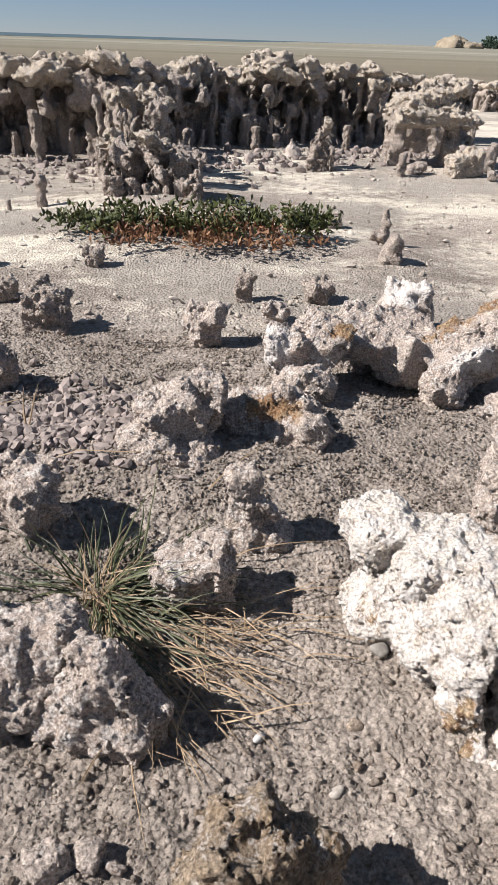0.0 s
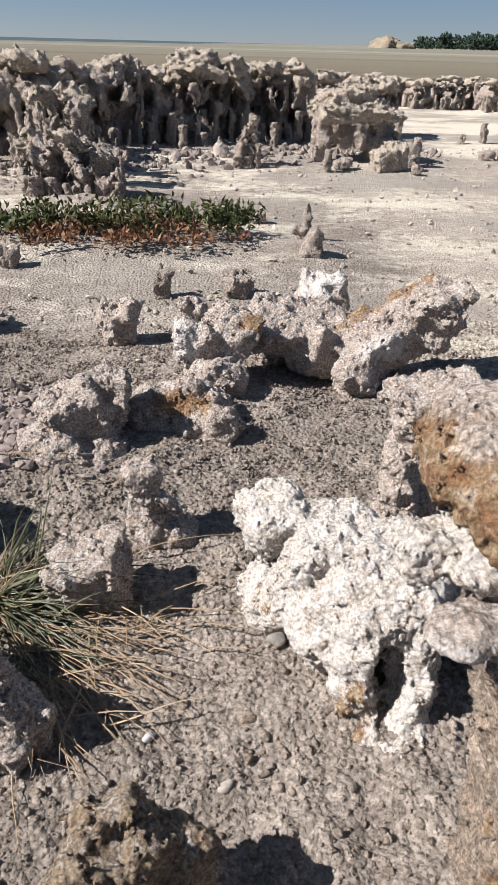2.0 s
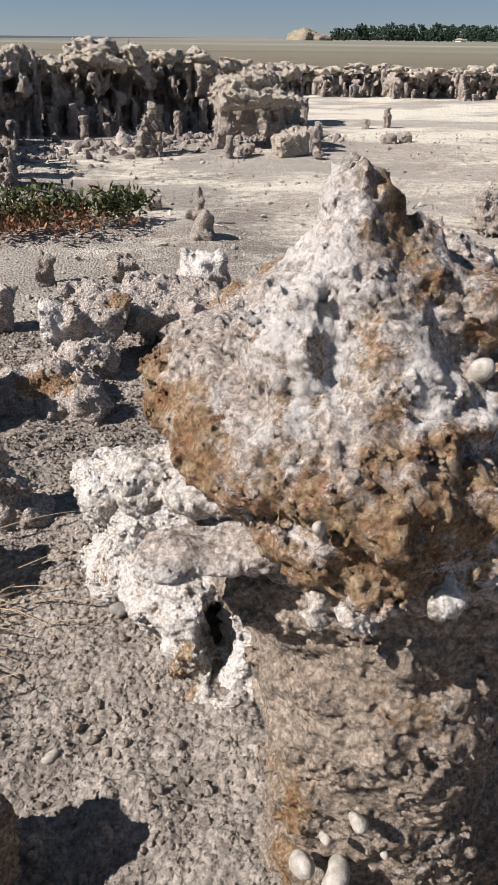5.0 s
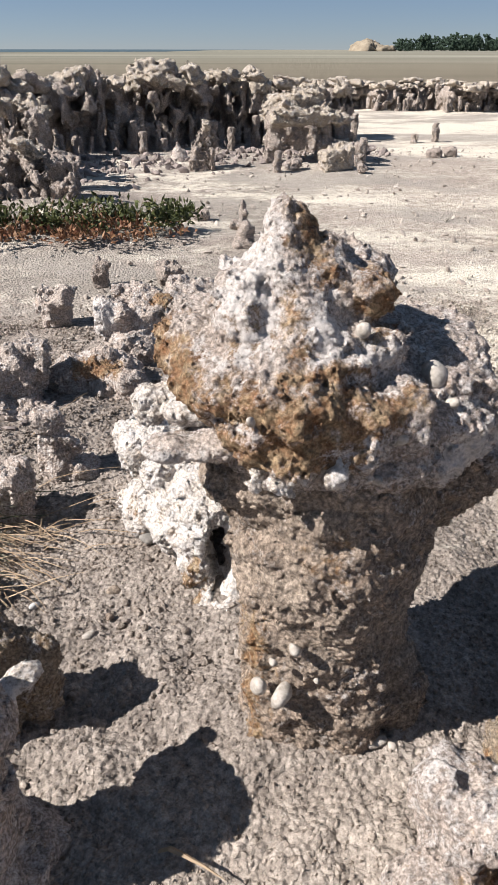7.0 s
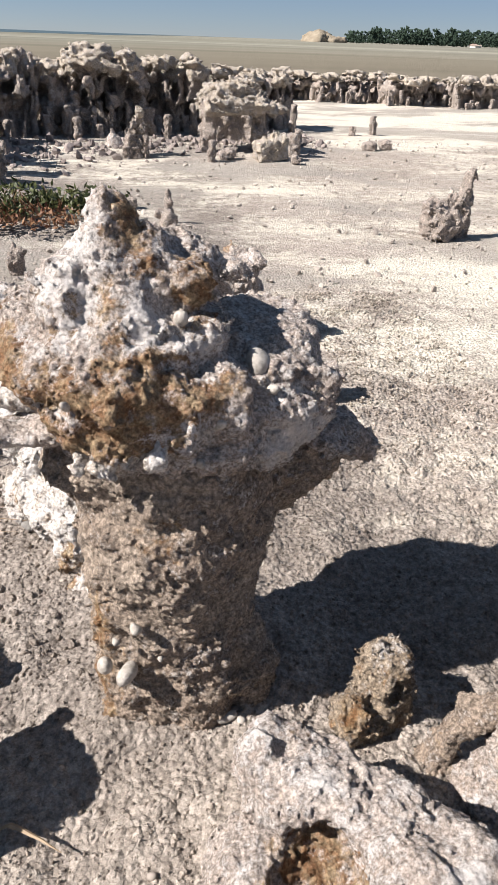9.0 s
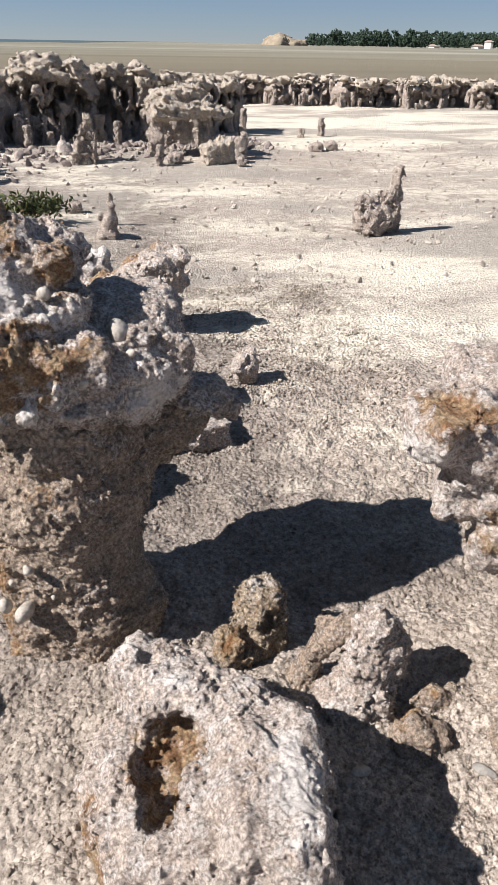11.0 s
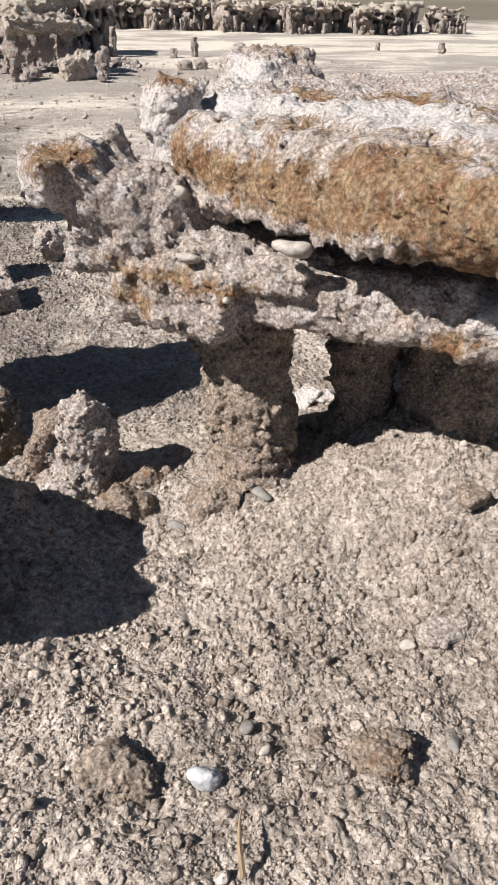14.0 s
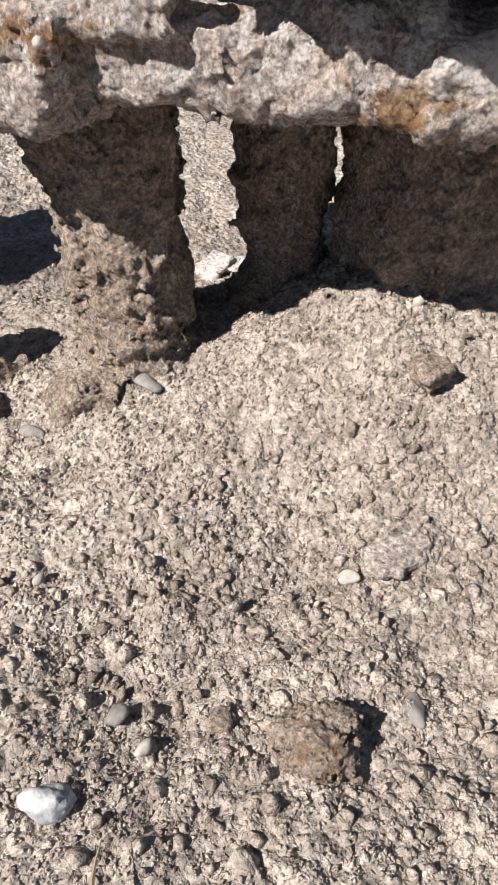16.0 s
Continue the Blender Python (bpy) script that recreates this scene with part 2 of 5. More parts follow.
def gnoise_some(p, seed):
    p = p.astype(np.float32)
    fl = np.floor(p)
    f = p - fl
    i = (fl.astype(np.int32) + np.array((seed * 37, seed * 11, seed * 5), np.int32)) & 255
    u = f * f * f * (f * (f * 6 - 15) + 10)
    ux, uy, uz = u[:, 0], u[:, 1], u[:, 2]
    fx, fy, fz = f[:, 0], f[:, 1], f[:, 2]
    out = []
    for dx in (0, 1):
        a = PERM[i[:, 0] + dx] + i[:, 1]
        cols = []
        for dy in (0, 1):
            b = PERM[a + dy] + i[:, 2]
            h0, h1 = PERM[b], PERM[b + 1]
            x, y = fx - dx, fy - dy
            v0 = GX[h0] * x + GY[h0] * y + GZ[h0] * fz
            v1 = GX[h1] * x + GY[h1] * y + GZ[h1] * (fz - 1)
            cols.append(v0 + uz * (v1 - v0))
        out.append(cols[0] + uy * (cols[1] - cols[0]))
    return out[0] + ux * (out[1] - out[0])


def gnoise(p, seed=0):
    """Gradient noise at the points p (n x 3), about -0.8 to 0.8."""
    if len(p) <= 30000:
        return gnoise_some(p, seed)
    return np.concatenate([gnoise_some(p[i:i + 30000], seed) for i in range(0, len(p), 30000)])


def fbm(p, octaves, seed=0, gain=0.5):
    s, a = np.zeros(len(p)), 1.0
    for o in range(octaves):
        s += a * gnoise(p * 2.03 ** o, seed + 17 * o)
        a *= gain
    return s


def ball(x, y, z, a, b, c, yaw=0.0, tilt=0.0):
    """An ellipsoid; tilt leans it about its own y axis (positive: its +x end goes down)."""
    turn = np.array((Matrix.Rotation(radians(yaw), 3, "Z") @ Matrix.Rotation(radians(tilt), 3, "Y")).transposed(), np.float32)
    o, r = np.array((x, y, z), np.float32), np.array((a, b, c), np.float32)

    def d(p):
        q = (p - o) @ turn.T
        k0 = np.sqrt(((q / r) ** 2).sum(1)) + 1e-9
        k1 = np.sqrt(((q / r ** 2) ** 2).sum(1)) + 1e-9
        return k0 * (k0 - 1) / k1
    return d, o - max(a, b, c), o + max(a, b, c)


def slab(x, y, z, a, b, c, yaw=0.0, tilt=0.0, soft=0.4, roll=0.0):
    """A rounded box with half sizes a, b, c."""
    turn = np.array((Matrix.Rotation(radians(yaw), 3, "Z") @ Matrix.Rotation(radians(tilt), 3, "Y") @ Matrix.Rotation(radians(roll), 3, "X")).transposed(), np.float32)
    o, e = np.array((x, y, z), np.float32), soft * min(a, b, c)
    r = np.array((a, b, c), np.float32) - np.float32(e)

    def d(p):
        q = np.abs((p - o) @ turn.T) - r
        return np.sqrt((np.maximum(q, 0) ** 2).sum(1)) + np.minimum(q.max(1), 0) - e
    reach = math.sqrt(a * a + b * b + c * c)
    return d, o - reach, o + reach


def rod(x0, y0, z0, x1, y1, z1, r0, r1):
    """A tapered round column from one end to the other."""
    a, b = np.array((x0, y0, z0), np.float32), np.array((x1, y1, z1), np.float32)

    def d(p):
        t = np.clip(((p - a) @ (b - a)) / ((b - a) @ (b - a)), 0, 1)
        return np.sqrt(((p - a - t[:, None] * (b - a)) ** 2).sum(1)) - (r0 + (r1 - r0) * t)
    m = max(r0, r1)
    return d, np.minimum(a, b) - m, np.maximum(a, b) + m


def join_field(shapes, p, k):
    total = None
    for f, lo, hi in shapes:
        v = f(p)
        if total is None:
            total = v
        elif k > 0:
            h = np.clip(0.5 + 0.5 * (total - v) / k, 0, 1)
            total = total + (v - total) * h - k * h * (1 - h)
        else:
            total = np.minimum(total, v)
    return total


def relief(shapes, p, cell, k, rough, size, seed, carve, grain, flute, octaves, warp):
    v = join_field(shapes, p, k)
    near = np.abs(v) < rough * 2.2 + warp * size * 0.7 + 2 * cell
    if carve:
        near |= v < 0
    w = p[near]
    q = w * np.array((1, 1, flute), np.float32)
    if warp:
        w = w + warp * size * np.stack([gnoise(q / (size * 1.4), seed + 50 + 7 * a) for a in range(3)], 1)
        n = join_field(shapes, w, k)
    else:
        n = v[near]
    for f, _, _ in carve:
        n = np.maximum(n, -f(w))
    skin = np.abs(n) < rough * 2.2 + 2 * cell
    q = q[skin]
    r = 1.3 * fbm(q / size, octaves, seed, 0.55)
    if grain:
        r -= grain * (1.3 * np.abs(gnoise(q / (size * 0.45), seed + 5)) + 1.25 * np.abs(gnoise(q / (size * 0.21), seed + 9)) + 0.9 * np.abs(gnoise(q / (size * 0.11), seed + 11)))
        r += grain * (1.05 - 1.5 * np.clip(gnoise(q / (size * 0.34), seed + 13) - 0.22, 0, 1))
    n[skin] += rough * r
    v[near] = n
    return v


def solid(shapes, cell, k=0.010, rough=0.006, size=0.04, seed=0, carve=(), grain=1.0, flute=1.0, octaves=2, warp=0.35):
    """The skin of joined shapes, bent out of true and covered with crumbly relief. Gives vertices and quads."""
    pad = rough * 2 + warp * size * 0.7 + 3 * cell
    lo = np.min([s[1] for s in shapes], 0) - pad
    hi = np.max([s[2] for s in shapes], 0) + pad
    n = (np.ceil((hi - lo) / cell / 4).astype(int) + 1) * 4
    nc = n // 4
    mid = [lo[i] + cell * (4 * np.arange(nc[i]) + 1.5) for i in range(3)]
    dc = join_field(shapes, np.stack(np.meshgrid(*mid, indexing="ij"), -1).reshape(-1, 3).astype(np.float32), k)
    close = (np.abs(dc) < rough * 2.2 + warp * size * 0.7 + 4.5 * cell).reshape(nc)
    if carve:
        close |= dc.reshape(nc) < 0
    d = dc.reshape(nc)
    for ax in range(3):
        d, close = np.repeat(d, 4, ax), np.repeat(close, 4, ax)
    d = d.copy()
    at = np.argwhere(close)
    block = at // 26
    key = (block[:, 0] * 4096 + block[:, 1]) * 4096 + block[:, 2]
    order = np.argsort(key, kind="stable")
    cuts = np.flatnonzero(np.diff(key[order])) + 1
    reach = pad + k + 3 * cell
    values = np.empty(len(at))
    for own in np.split(order, cuts):
        p = (lo + cell * at[own]).astype(np.float32)
        a, b = p.min(0) - reach, p.max(0) + reach
        felt = [s for s in shapes if (s[1] < b).all() and (s[2] > a).all()]
        cut = [s for s in carve if (s[1] < b).all() and (s[2] > a).all()]
        values[own] = relief(felt, p, cell, k, rough, size, seed, cut, grain, flute, octaves, warp) if felt else reach
    d[close] = values
    return nets(d, lo, cell)


def nets(D, lo, cell):
    """Naive surface nets."""
    S = D < 0
    nx, ny, nz = D.shape
    corner = {}
    cnt = np.zeros((nx - 1, ny - 1, nz - 1), np.int8)
    for c in [(i, j, k) for i in (0, 1) for j in (0, 1) for k in (0, 1)]:
        corner[c] = (slice(c[0], nx - 1 + c[0]), slice(c[1], ny - 1 + c[1]), slice(c[2], nz - 1 + c[2]))
        cnt += S[corner[c]]
    act = (cnt > 0) & (cnt < 8)
    idx = -np.ones(act.shape, np.int64)
    cells = np.argwhere(act)
    idx[act] = np.arange(len(cells))
    acc, num = np.zeros((len(cells), 3)), np.zeros(len(cells))
    for ax in range(3):
        others = [a for a in range(3) if a != ax]
        for u in (0, 1):
            for v in (0, 1):
                c0 = [0, 0, 0]
                c0[others[0]], c0[others[1]] = u, v
                c1 = list(c0)
                c1[ax] = 1
                d0, d1 = D[corner[tuple(c0)]][act], D[corner[tuple(c1)]][act]
                x = (d0 < 0) != (d1 < 0)
                t = np.where(x, d0 / np.where(x, d0 - d1, 1), 0)
                pos = np.tile(np.array(c0, float), (len(cells), 1))
                pos[:, ax] = t
                acc += pos * x[:, None]
                num += x
    verts = lo + cell * (cells + acc / num[:, None])
    quads = []
    for ax in range(3):
        b, c = (ax + 1) % 3, (ax + 2) % 3
        s0, s1 = [slice(1, -1)] * 3, [slice(1, -1)] * 3
        s0[ax], s1[ax] = slice(0, -1), slice(1, None)
        A, B = S[tuple(s0)], S[tuple(s1)]
        off = [1, 1, 1]
        off[ax] = 0
        for flip, hit in ((False, A & ~B), (True, ~A & B)):
            e = np.argwhere(hit) + off
            if not len(e):
                continue
            ring = []
            for ob, oc in ((-1, -1), (0, -1), (0, 0), (-1, 0)):
                w = e.copy()
                w[:, b] += ob
                w[:, c] += oc
                ring.append(idx[w[:, 0], w[:, 1], w[:, 2]])
            if flip:
                ring = ring[::-1]
            quads.append(np.stack(ring, 1))
    return verts, np.concatenate(quads)


def mesh_of(name, verts, faces, material, smooth=True, fields=()):
    """A mesh of faces that all have the same number of corners; fields: named values, one for each vertex."""
    me = bpy.data.meshes.new(name)
    k = faces.shape[1]
    me.vertices.add(len(verts))
    me.vertices.foreach_set("co", np.ascontiguousarray(verts, np.float32).ravel())
    me.loops.add(len(faces) * k)
    me.loops.foreach_set("vertex_index", np.ascontiguousarray(faces, np.int32).ravel())
    me.polygons.add(len(faces))
    me.polygons.foreach_set("loop_start", np.arange(0, len(faces) * k, k, dtype=np.int32))
    me.polygons.foreach_set("loop_total", np.full(len(faces), k, np.int32))
    me.polygons.foreach_set("use_smooth", np.full(len(faces), smooth))
    for key, values in fields:
        a = me.attributes.new(key, "FLOAT", "POINT")
        a.data.foreach_set("value", np.ascontiguousarray(values, np.float32))
    me.update(calc_edges=True)
    me.materials.append(material)
    return me


def islands(verts, faces):
    """The separate pieces of a mesh, largest first; crumbs that hang free are left out."""
    lab = np.arange(len(verts))
    while True:
        old = lab.copy()
        m = lab[faces].min(1)
        for i in range(faces.shape[1]):
            np.minimum.at(lab, faces[:, i], m)
        lab = lab[lab]
        if (lab == old).all():
            break
    ids, sizes = np.unique(lab, return_counts=True)
    out = []
    for i in ids[np.argsort(-sizes)]:
        own = lab == i
        if out and own.sum() < 0.06 * len(verts):
            break
        new_index = np.cumsum(own) - 1
        out.append((verts[own], new_index[faces[own[faces[:, 0]]]]))
    return out


def stains(verts, rust, salt):
    out = []
    for key, shapes in (("rust", rust), ("salt", salt)):
        if shapes:
            v = np.max([np.clip(0.5 - f(verts) / 0.03, 0, 1) for f, _, _ in shapes], 0)
            out.append((key, v * (2.0 if key == "rust" else 1.2)))
    return out


def thing(name, x, y, z, label, category, group="", kind="", data=None):
    ob = new(name, data)
    ob.location = (x, y, z)
    return tagged(ob, label, category, group, kind)


def part(name, parent, data, label=""):
    ob = new(name, data)
    ob.parent = parent
    return tagged(ob, label)


def piece(name, shapes, base, material, cell, rust=(), salt=(), **kw):
    """A mesh of joined shapes given in world metres, about the point base."""
    return pieces(name, shapes, base, material, cell, rust, salt, **kw)[0]


def pieces(name, shapes, base, material, cell, rust=(), salt=(), **kw):
    """The same, one mesh for each piece that stands apart."""
    return [mesh_of(name, v - np.array(base), f, material, True, stains(v, rust, salt)) for v, f in islands(*solid(shapes, cell, **kw))]


# ---- ground ----
MOUNDS = [(0.97, -0.03, 0.125, 0.16, 0.15), (0.75, 0.03, 0.03, 0.10, 0.12), (-0.10, 0.90, 0.02, 0.2, 0.15), (0.10, 1.12, 0.02, 0.25, 0.2),
          (0.22, 0.52, 0.02, 0.14, 0.14), (0.34, 0.28, 0.02, 0.16, 0.14), (-0.35, 0.5, 0.025, 0.15, 0.4), (0.45, 0.05, 0.02, 0.14, 0.14),
          (-0.2, 2.2, 0.04, 0.5, 0.3), (-0.35, 2.6, 0.05, 0.4, 0.4), (0.42, 2.0, 0.03, 0.12, 0.12), (0.95, 3.8, 0.03, 0.5, 0.4), (-0.6, 4.2, 0.04, 1.5, 0.7)]


def gz(x, y):
    """Height of the ground."""
    x, y = np.atleast_1d(np.asarray(x, float)), np.atleast_1d(np.asarray(y, float))
    z = np.zeros(len(x))
    for mx, my, h, a, b in MOUNDS:
        z += h * np.exp(-((x - mx) / a) ** 2 - ((y - my) / b) ** 2)
    p = np.stack([x / 0.5, y / 0.5, np.zeros(len(x))], 1)
    fade = np.clip(1.5 - np.hypot(x, y) / 60.0, 0, 1)
    return z + fade * 0.012 * fbm(p, 3, 3)


def stretch_axis(lo, hi, step, grow, far):
    mid = np.arange(lo, hi + step / 2, step)
    up, s = [], step
    while not up or up[-1] < far:
        s *= grow
        up.append((up[-1] if up else mid[-1]) + s)
    dn, s = [], step
    while not dn or dn[-1] > -far:
        s *= grow
        dn.append((dn[-1] if dn else mid[0]) - s)
    return np.array(dn[::-1] + list(mid) + up)


JIT = _mix.random((256, 4)).astype(np.float32)


def grains(x, y, size, seed, share):
    """Rounded grains lying side by side, each with its own place and radius; heights in units of size."""
    u, v = (x / size).astype(np.float32), (y / size).astype(np.float32)
    iu, iv = np.floor(u).astype(np.int32), np.floor(v).astype(np.int32)
    top = np.zeros(len(x), np.float32)
    for du in (-1, 0, 1):
        for dv in (-1, 0, 1):
            cu, cv = iu + du, iv + dv
            h = JIT[PERM[PERM[(cu + seed) & 255] + (cv & 255)]]
            r = np.where(h[:, 3] < share, 0.30 + 0.36 * h[:, 2], 0)
            d2 = (u - cu - h[:, 0]) ** 2 + (v - cv - h[:, 1]) ** 2
            top = np.maximum(top, np.sqrt(np.maximum(r * r - d2, 0)))
    return top


def crumbs(x, y, z, pitch):
    """Clods and crumbs of the soil, as far as the spacing of the mesh can carry them."""
    q = np.stack([x, y, z], 1)
    out = np.zeros(len(x))
    for size, height, seed in ((0.07, 0.010, 21), (0.026, 0.0055, 31)):
        w = np.clip(size / pitch / 2.2 - 0.6, 0, 1)
        on = w > 0
        out[on] += w[on] * height * gnoise(q[on] / size, seed)
    coarse = np.clip(0.35 + 1.6 * gnoise(q / 0.16, 61), 0.1, 1.0)
    for size, tall, seed, share in ((0.021, 0.50, 71, 0.08), (0.0120, 0.50, 81, 0.30), (0.0062, 0.72, 91, 0.85)):
        w = np.clip(size / pitch / 1.6 - 0.6, 0, 1)
        on = w > 0
        out[on] += w[on] * tall * size * grains(x[on], y[on], size, seed, share) * (coarse[on] if size > 0.01 else 1.0)
    return out


def build_ground():
    xs, ys = stretch_axis(-0.30, 1.02, 0.0027, 1.07, 4000), stretch_axis(-0.44, 0.74, 0.0027, 1.07, 4000)
    X, Y = np.meshgrid(xs, ys, indexing="ij")
    PX, PY = np.meshgrid(np.gradient(xs), np.gradient(ys), indexing="ij")
    x, y, pitch = X.ravel(), Y.ravel(), np.maximum(PX, PY).ravel()
    z = gz(x, y)
    near = pitch < 0.06
    z[near] += crumbs(x[near], y[near], z[near], pitch[near])
    n = len(ys)
    i = (np.arange(len(xs) - 1)[:, None] * n + np.arange(n - 1)[None, :]).ravel()
    faces = np.stack([i, i + n, i + n + 1, i + 1], 1)
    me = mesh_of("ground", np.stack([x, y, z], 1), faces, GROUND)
    tagged(new("ground", me), "dry gravelly lake bed with pale salt crust", "ground", kind="structure")


build_ground()


def zg(x, y):
    return float(gz(x, y)[0])


# ---- the mushroom-shaped pillar ----
def mushroom_pillar():
    base = (0.325, 0.29, 0.0)
    root = thing("tufa_pillar", *base, "mushroom-shaped tufa pillar with rusty, salt-crusted cap and sandy stem", "tufa pillar")
    stem = [rod(0.320, 0.262, -0.03, 0.314, 0.262, 0.11, 0.076, 0.068), rod(0.314, 0.262, 0.11, 0.316, 0.268, 0.19, 0.068, 0.078), rod(0.316, 0.268, 0.19, 0.318, 0.296, 0.275, 0.080, 0.094), ball(0.255, 0.265, 0.265, 0.045, 0.045, 0.035),
            rod(0.358, 0.270, 0.205, 0.430, 0.282, 0.246, 0.038, 0.032), ball(0.326, 0.268, -0.006, 0.098, 0.092, 0.026), rod(0.270, 0.232, -0.02, 0.268, 0.234, 0.16, 0.028, 0.024),
            ball(0.335, 0.200, 0.05, 0.018, 0.014, 0.06), ball(0.374, 0.235, 0.04, 0.030, 0.032, 0.06)]
    part("stem", root, piece("stem", stem, base, STEM, 0.0020, k=0.016, rough=0.0036, size=0.020, seed=2, warp=0.32, flute=1.25,
                             rust=[ball(0.248, 0.215, 0.12, 0.008, 0.03, 0.04), ball(0.30, 0.185, 0.225, 0.010, 0.02, 0.010), ball(0.245, 0.205, 0.06, 0.010, 0.03, 0.04)]), "brown sandy stem")
    cap = [ball(0.268, 0.264, 0.348, 0.078, 0.075, 0.032), slab(0.300, 0.250, 0.324, 0.062, 0.062, 0.030, 14, 0, 0.6), ball(0.222, 0.296, 0.356, 0.041, 0.062, 0.031), ball(0.252, 0.222, 0.322, 0.030, 0.032, 0.028),
           ball(0.372, 0.278, 0.305, 0.072, 0.073, 0.058), slab(0.392, 0.300, 0.336, 0.044, 0.054, 0.028, -12, 8, 0.6), ball(0.320, 0.272, 0.290, 0.102, 0.080, 0.030),
           rod(0.276, 0.264, 0.350, 0.276, 0.271, 0.446, 0.070, 0.017), slab(0.277, 0.273, 0.445, 0.011, 0.012, 0.018, 20, 5, 0.5), slab(0.316, 0.278, 0.395, 0.030, 0.040, 0.032, -15, 25, 0.5),
           ball(0.302, 0.275, 0.424, 0.020, 0.026, 0.016), ball(0.246, 0.258, 0.392, 0.028, 0.034, 0.032), ball(0.286, 0.238, 0.366, 0.050, 0.040, 0.015), ball(0.335, 0.252, 0.368, 0.026, 0.030, 0.022),
           ball(0.410, 0.330, 0.352, 0.024, 0.020, 0.014), slab(0.418, 0.250, 0.318, 0.018, 0.022, 0.026, 10, 10, 0.5), ball(0.448, 0.288, 0.262, 0.044, 0.042, 0.018, 0, 16), ball(0.470, 0.290, 0.250, 0.026, 0.030, 0.014, 0, 24)]
    part("cap", root, piece("cap", cap, base, PALE, 0.0021, k=0.006, rough=0.0042, size=0.022, seed=4, warp=0.26,
                            rust=[ball(0.270, 0.185, 0.345, 0.085, 0.05, 0.020), ball(0.250, 0.180, 0.320, 0.06, 0.05, 0.024), ball(0.188, 0.27, 0.345, 0.034, 0.09, 0.036), ball(0.335, 0.19, 0.345, 0.03, 0.03, 0.012), ball(0.295, 0.18, 0.318, 0.03, 0.03, 0.016),
                                  ball(0.288, 0.255, 0.447, 0.014, 0.02, 0.022), ball(0.335, 0.24, 0.405, 0.020, 0.03, 0.020), ball(0.272, 0.22, 0.405, 0.008, 0.02, 0.012), ball(0.305, 0.225, 0.425, 0.016, 0.02, 0.014), ball(0.238, 0.23, 0.395, 0.012, 0.02, 0.012), ball(0.270, 0.21, 0.378, 0.012, 0.02, 0.008), ball(0.300, 0.188, 0.368, 0.050, 0.03, 0.010), ball(0.300, 0.180, 0.330, 0.035, 0.03, 0.012),
                                  ball(0.41, 0.21, 0.225, 0.05, 0.03, 0.012)],
                            salt=[ball(0.246, 0.230, 0.412, 0.022, 0.03, 0.034), ball(0.255, 0.26, 0.44, 0.010, 0.03, 0.022), ball(0.295, 0.215, 0.392, 0.016, 0.02, 0.018), ball(0.25, 0.18, 0.300, 0.06, 0.02, 0.008), ball(0.41, 0.21, 0.29, 0.03, 0.02, 0.02),
                                  ball(0.31, 0.19, 0.318, 0.02, 0.02, 0.01), ball(0.235, 0.19, 0.335, 0.010, 0.02, 0.010), ball(0.32, 0.19, 0.345, 0.012, 0.02, 0.008), ball(0.33, 0.215, 0.372, 0.02, 0.02, 0.01)]),
         "rust-stained cap with white salt crust")
    lobes = [ball(0.186, 0.272, 0.325, 0.024, 0.018, 0.012), ball(0.178, 0.266, 0.316, 0.014, 0.014, 0.009), ball(0.215, 0.262, 0.324, 0.034, 0.028, 0.015)]
    part("salt_lobe", root, piece("salt_lobe", lobes, base, CHALK, 0.0015, k=0.006, rough=0.0026, size=0.014, seed=6), "white rounded salt lobe")
    part("salt_lobe", root, piece("salt_lobe", [ball(0.194, 0.234, 0.302, 0.028, 0.018, 0.010, 20, 6), ball(0.222, 0.238, 0.304, 0.030, 0.022, 0.011)], base, PALE, 0.0015, k=0.006, rough=0.0016, size=0.014, seed=8,
                                  salt=[ball(0.178, 0.212, 0.297, 0.04, 0.012, 0.010)]), "flat grey lobe rimmed with salt")
    for x, y, z, r, s in ((0.262, 0.188, 0.293, 0.009, 0.5), (0.300, 0.186, 0.301, 0.008, 1.3), (0.244, 0.196, 0.293, 0.007, 0.5), (0.280, 0.190, 0.296, 0.005, 0.7)):
        part("salt_drip", root, piece("salt_drip", [ball(x, y, z, r * 1.2, r * 0.8, r * s, 0, 25), ball(x + 0.003, y + 0.006, z + r, r * 0.9, r * 1.2, r)], base, CHALK, 0.0013, k=0.005,
                                      rough=0.0016, size=0.012, seed=int(1000 * x)), "white salt drip")
    for x, y, z, r in ((0.349, 0.250, 0.372, 0.013), (0.377, 0.244, 0.346, 0.011), (0.322, 0.228, 0.386, 0.006), (0.385, 0.220, 0.335, 0.005), (0.345, 0.202, 0.318, 0.006),
                       (0.290, 0.201, 0.185, 0.005), (0.290, 0.198, 0.200, 0.003), (0.278, 0.194, 0.140, 0.006), (0.267, 0.192, 0.089, 0.010), (0.250, 0.200, 0.095, 0.009), (0.296, 0.193, 0.105, 0.003),
                       (0.262, 0.196, 0.125, 0.004), (0.36, 0.208, 0.300, 0.005), (0.405, 0.228, 0.320, 0.006), (0.33, 0.196, 0.290, 0.004), (0.242, 0.188, 0.345, 0.004)):
        part("pebble", root, piece("pebble", [ball(x, y, z, r * 1.25, r * 0.8, r * 0.9, 300 * x, 40)], base, PEBBLE, r / 5, rough=r * 0.08, size=r * 2, seed=int(900 * z), grain=0),
             "smooth pale pebble")


mushroom_pillar()


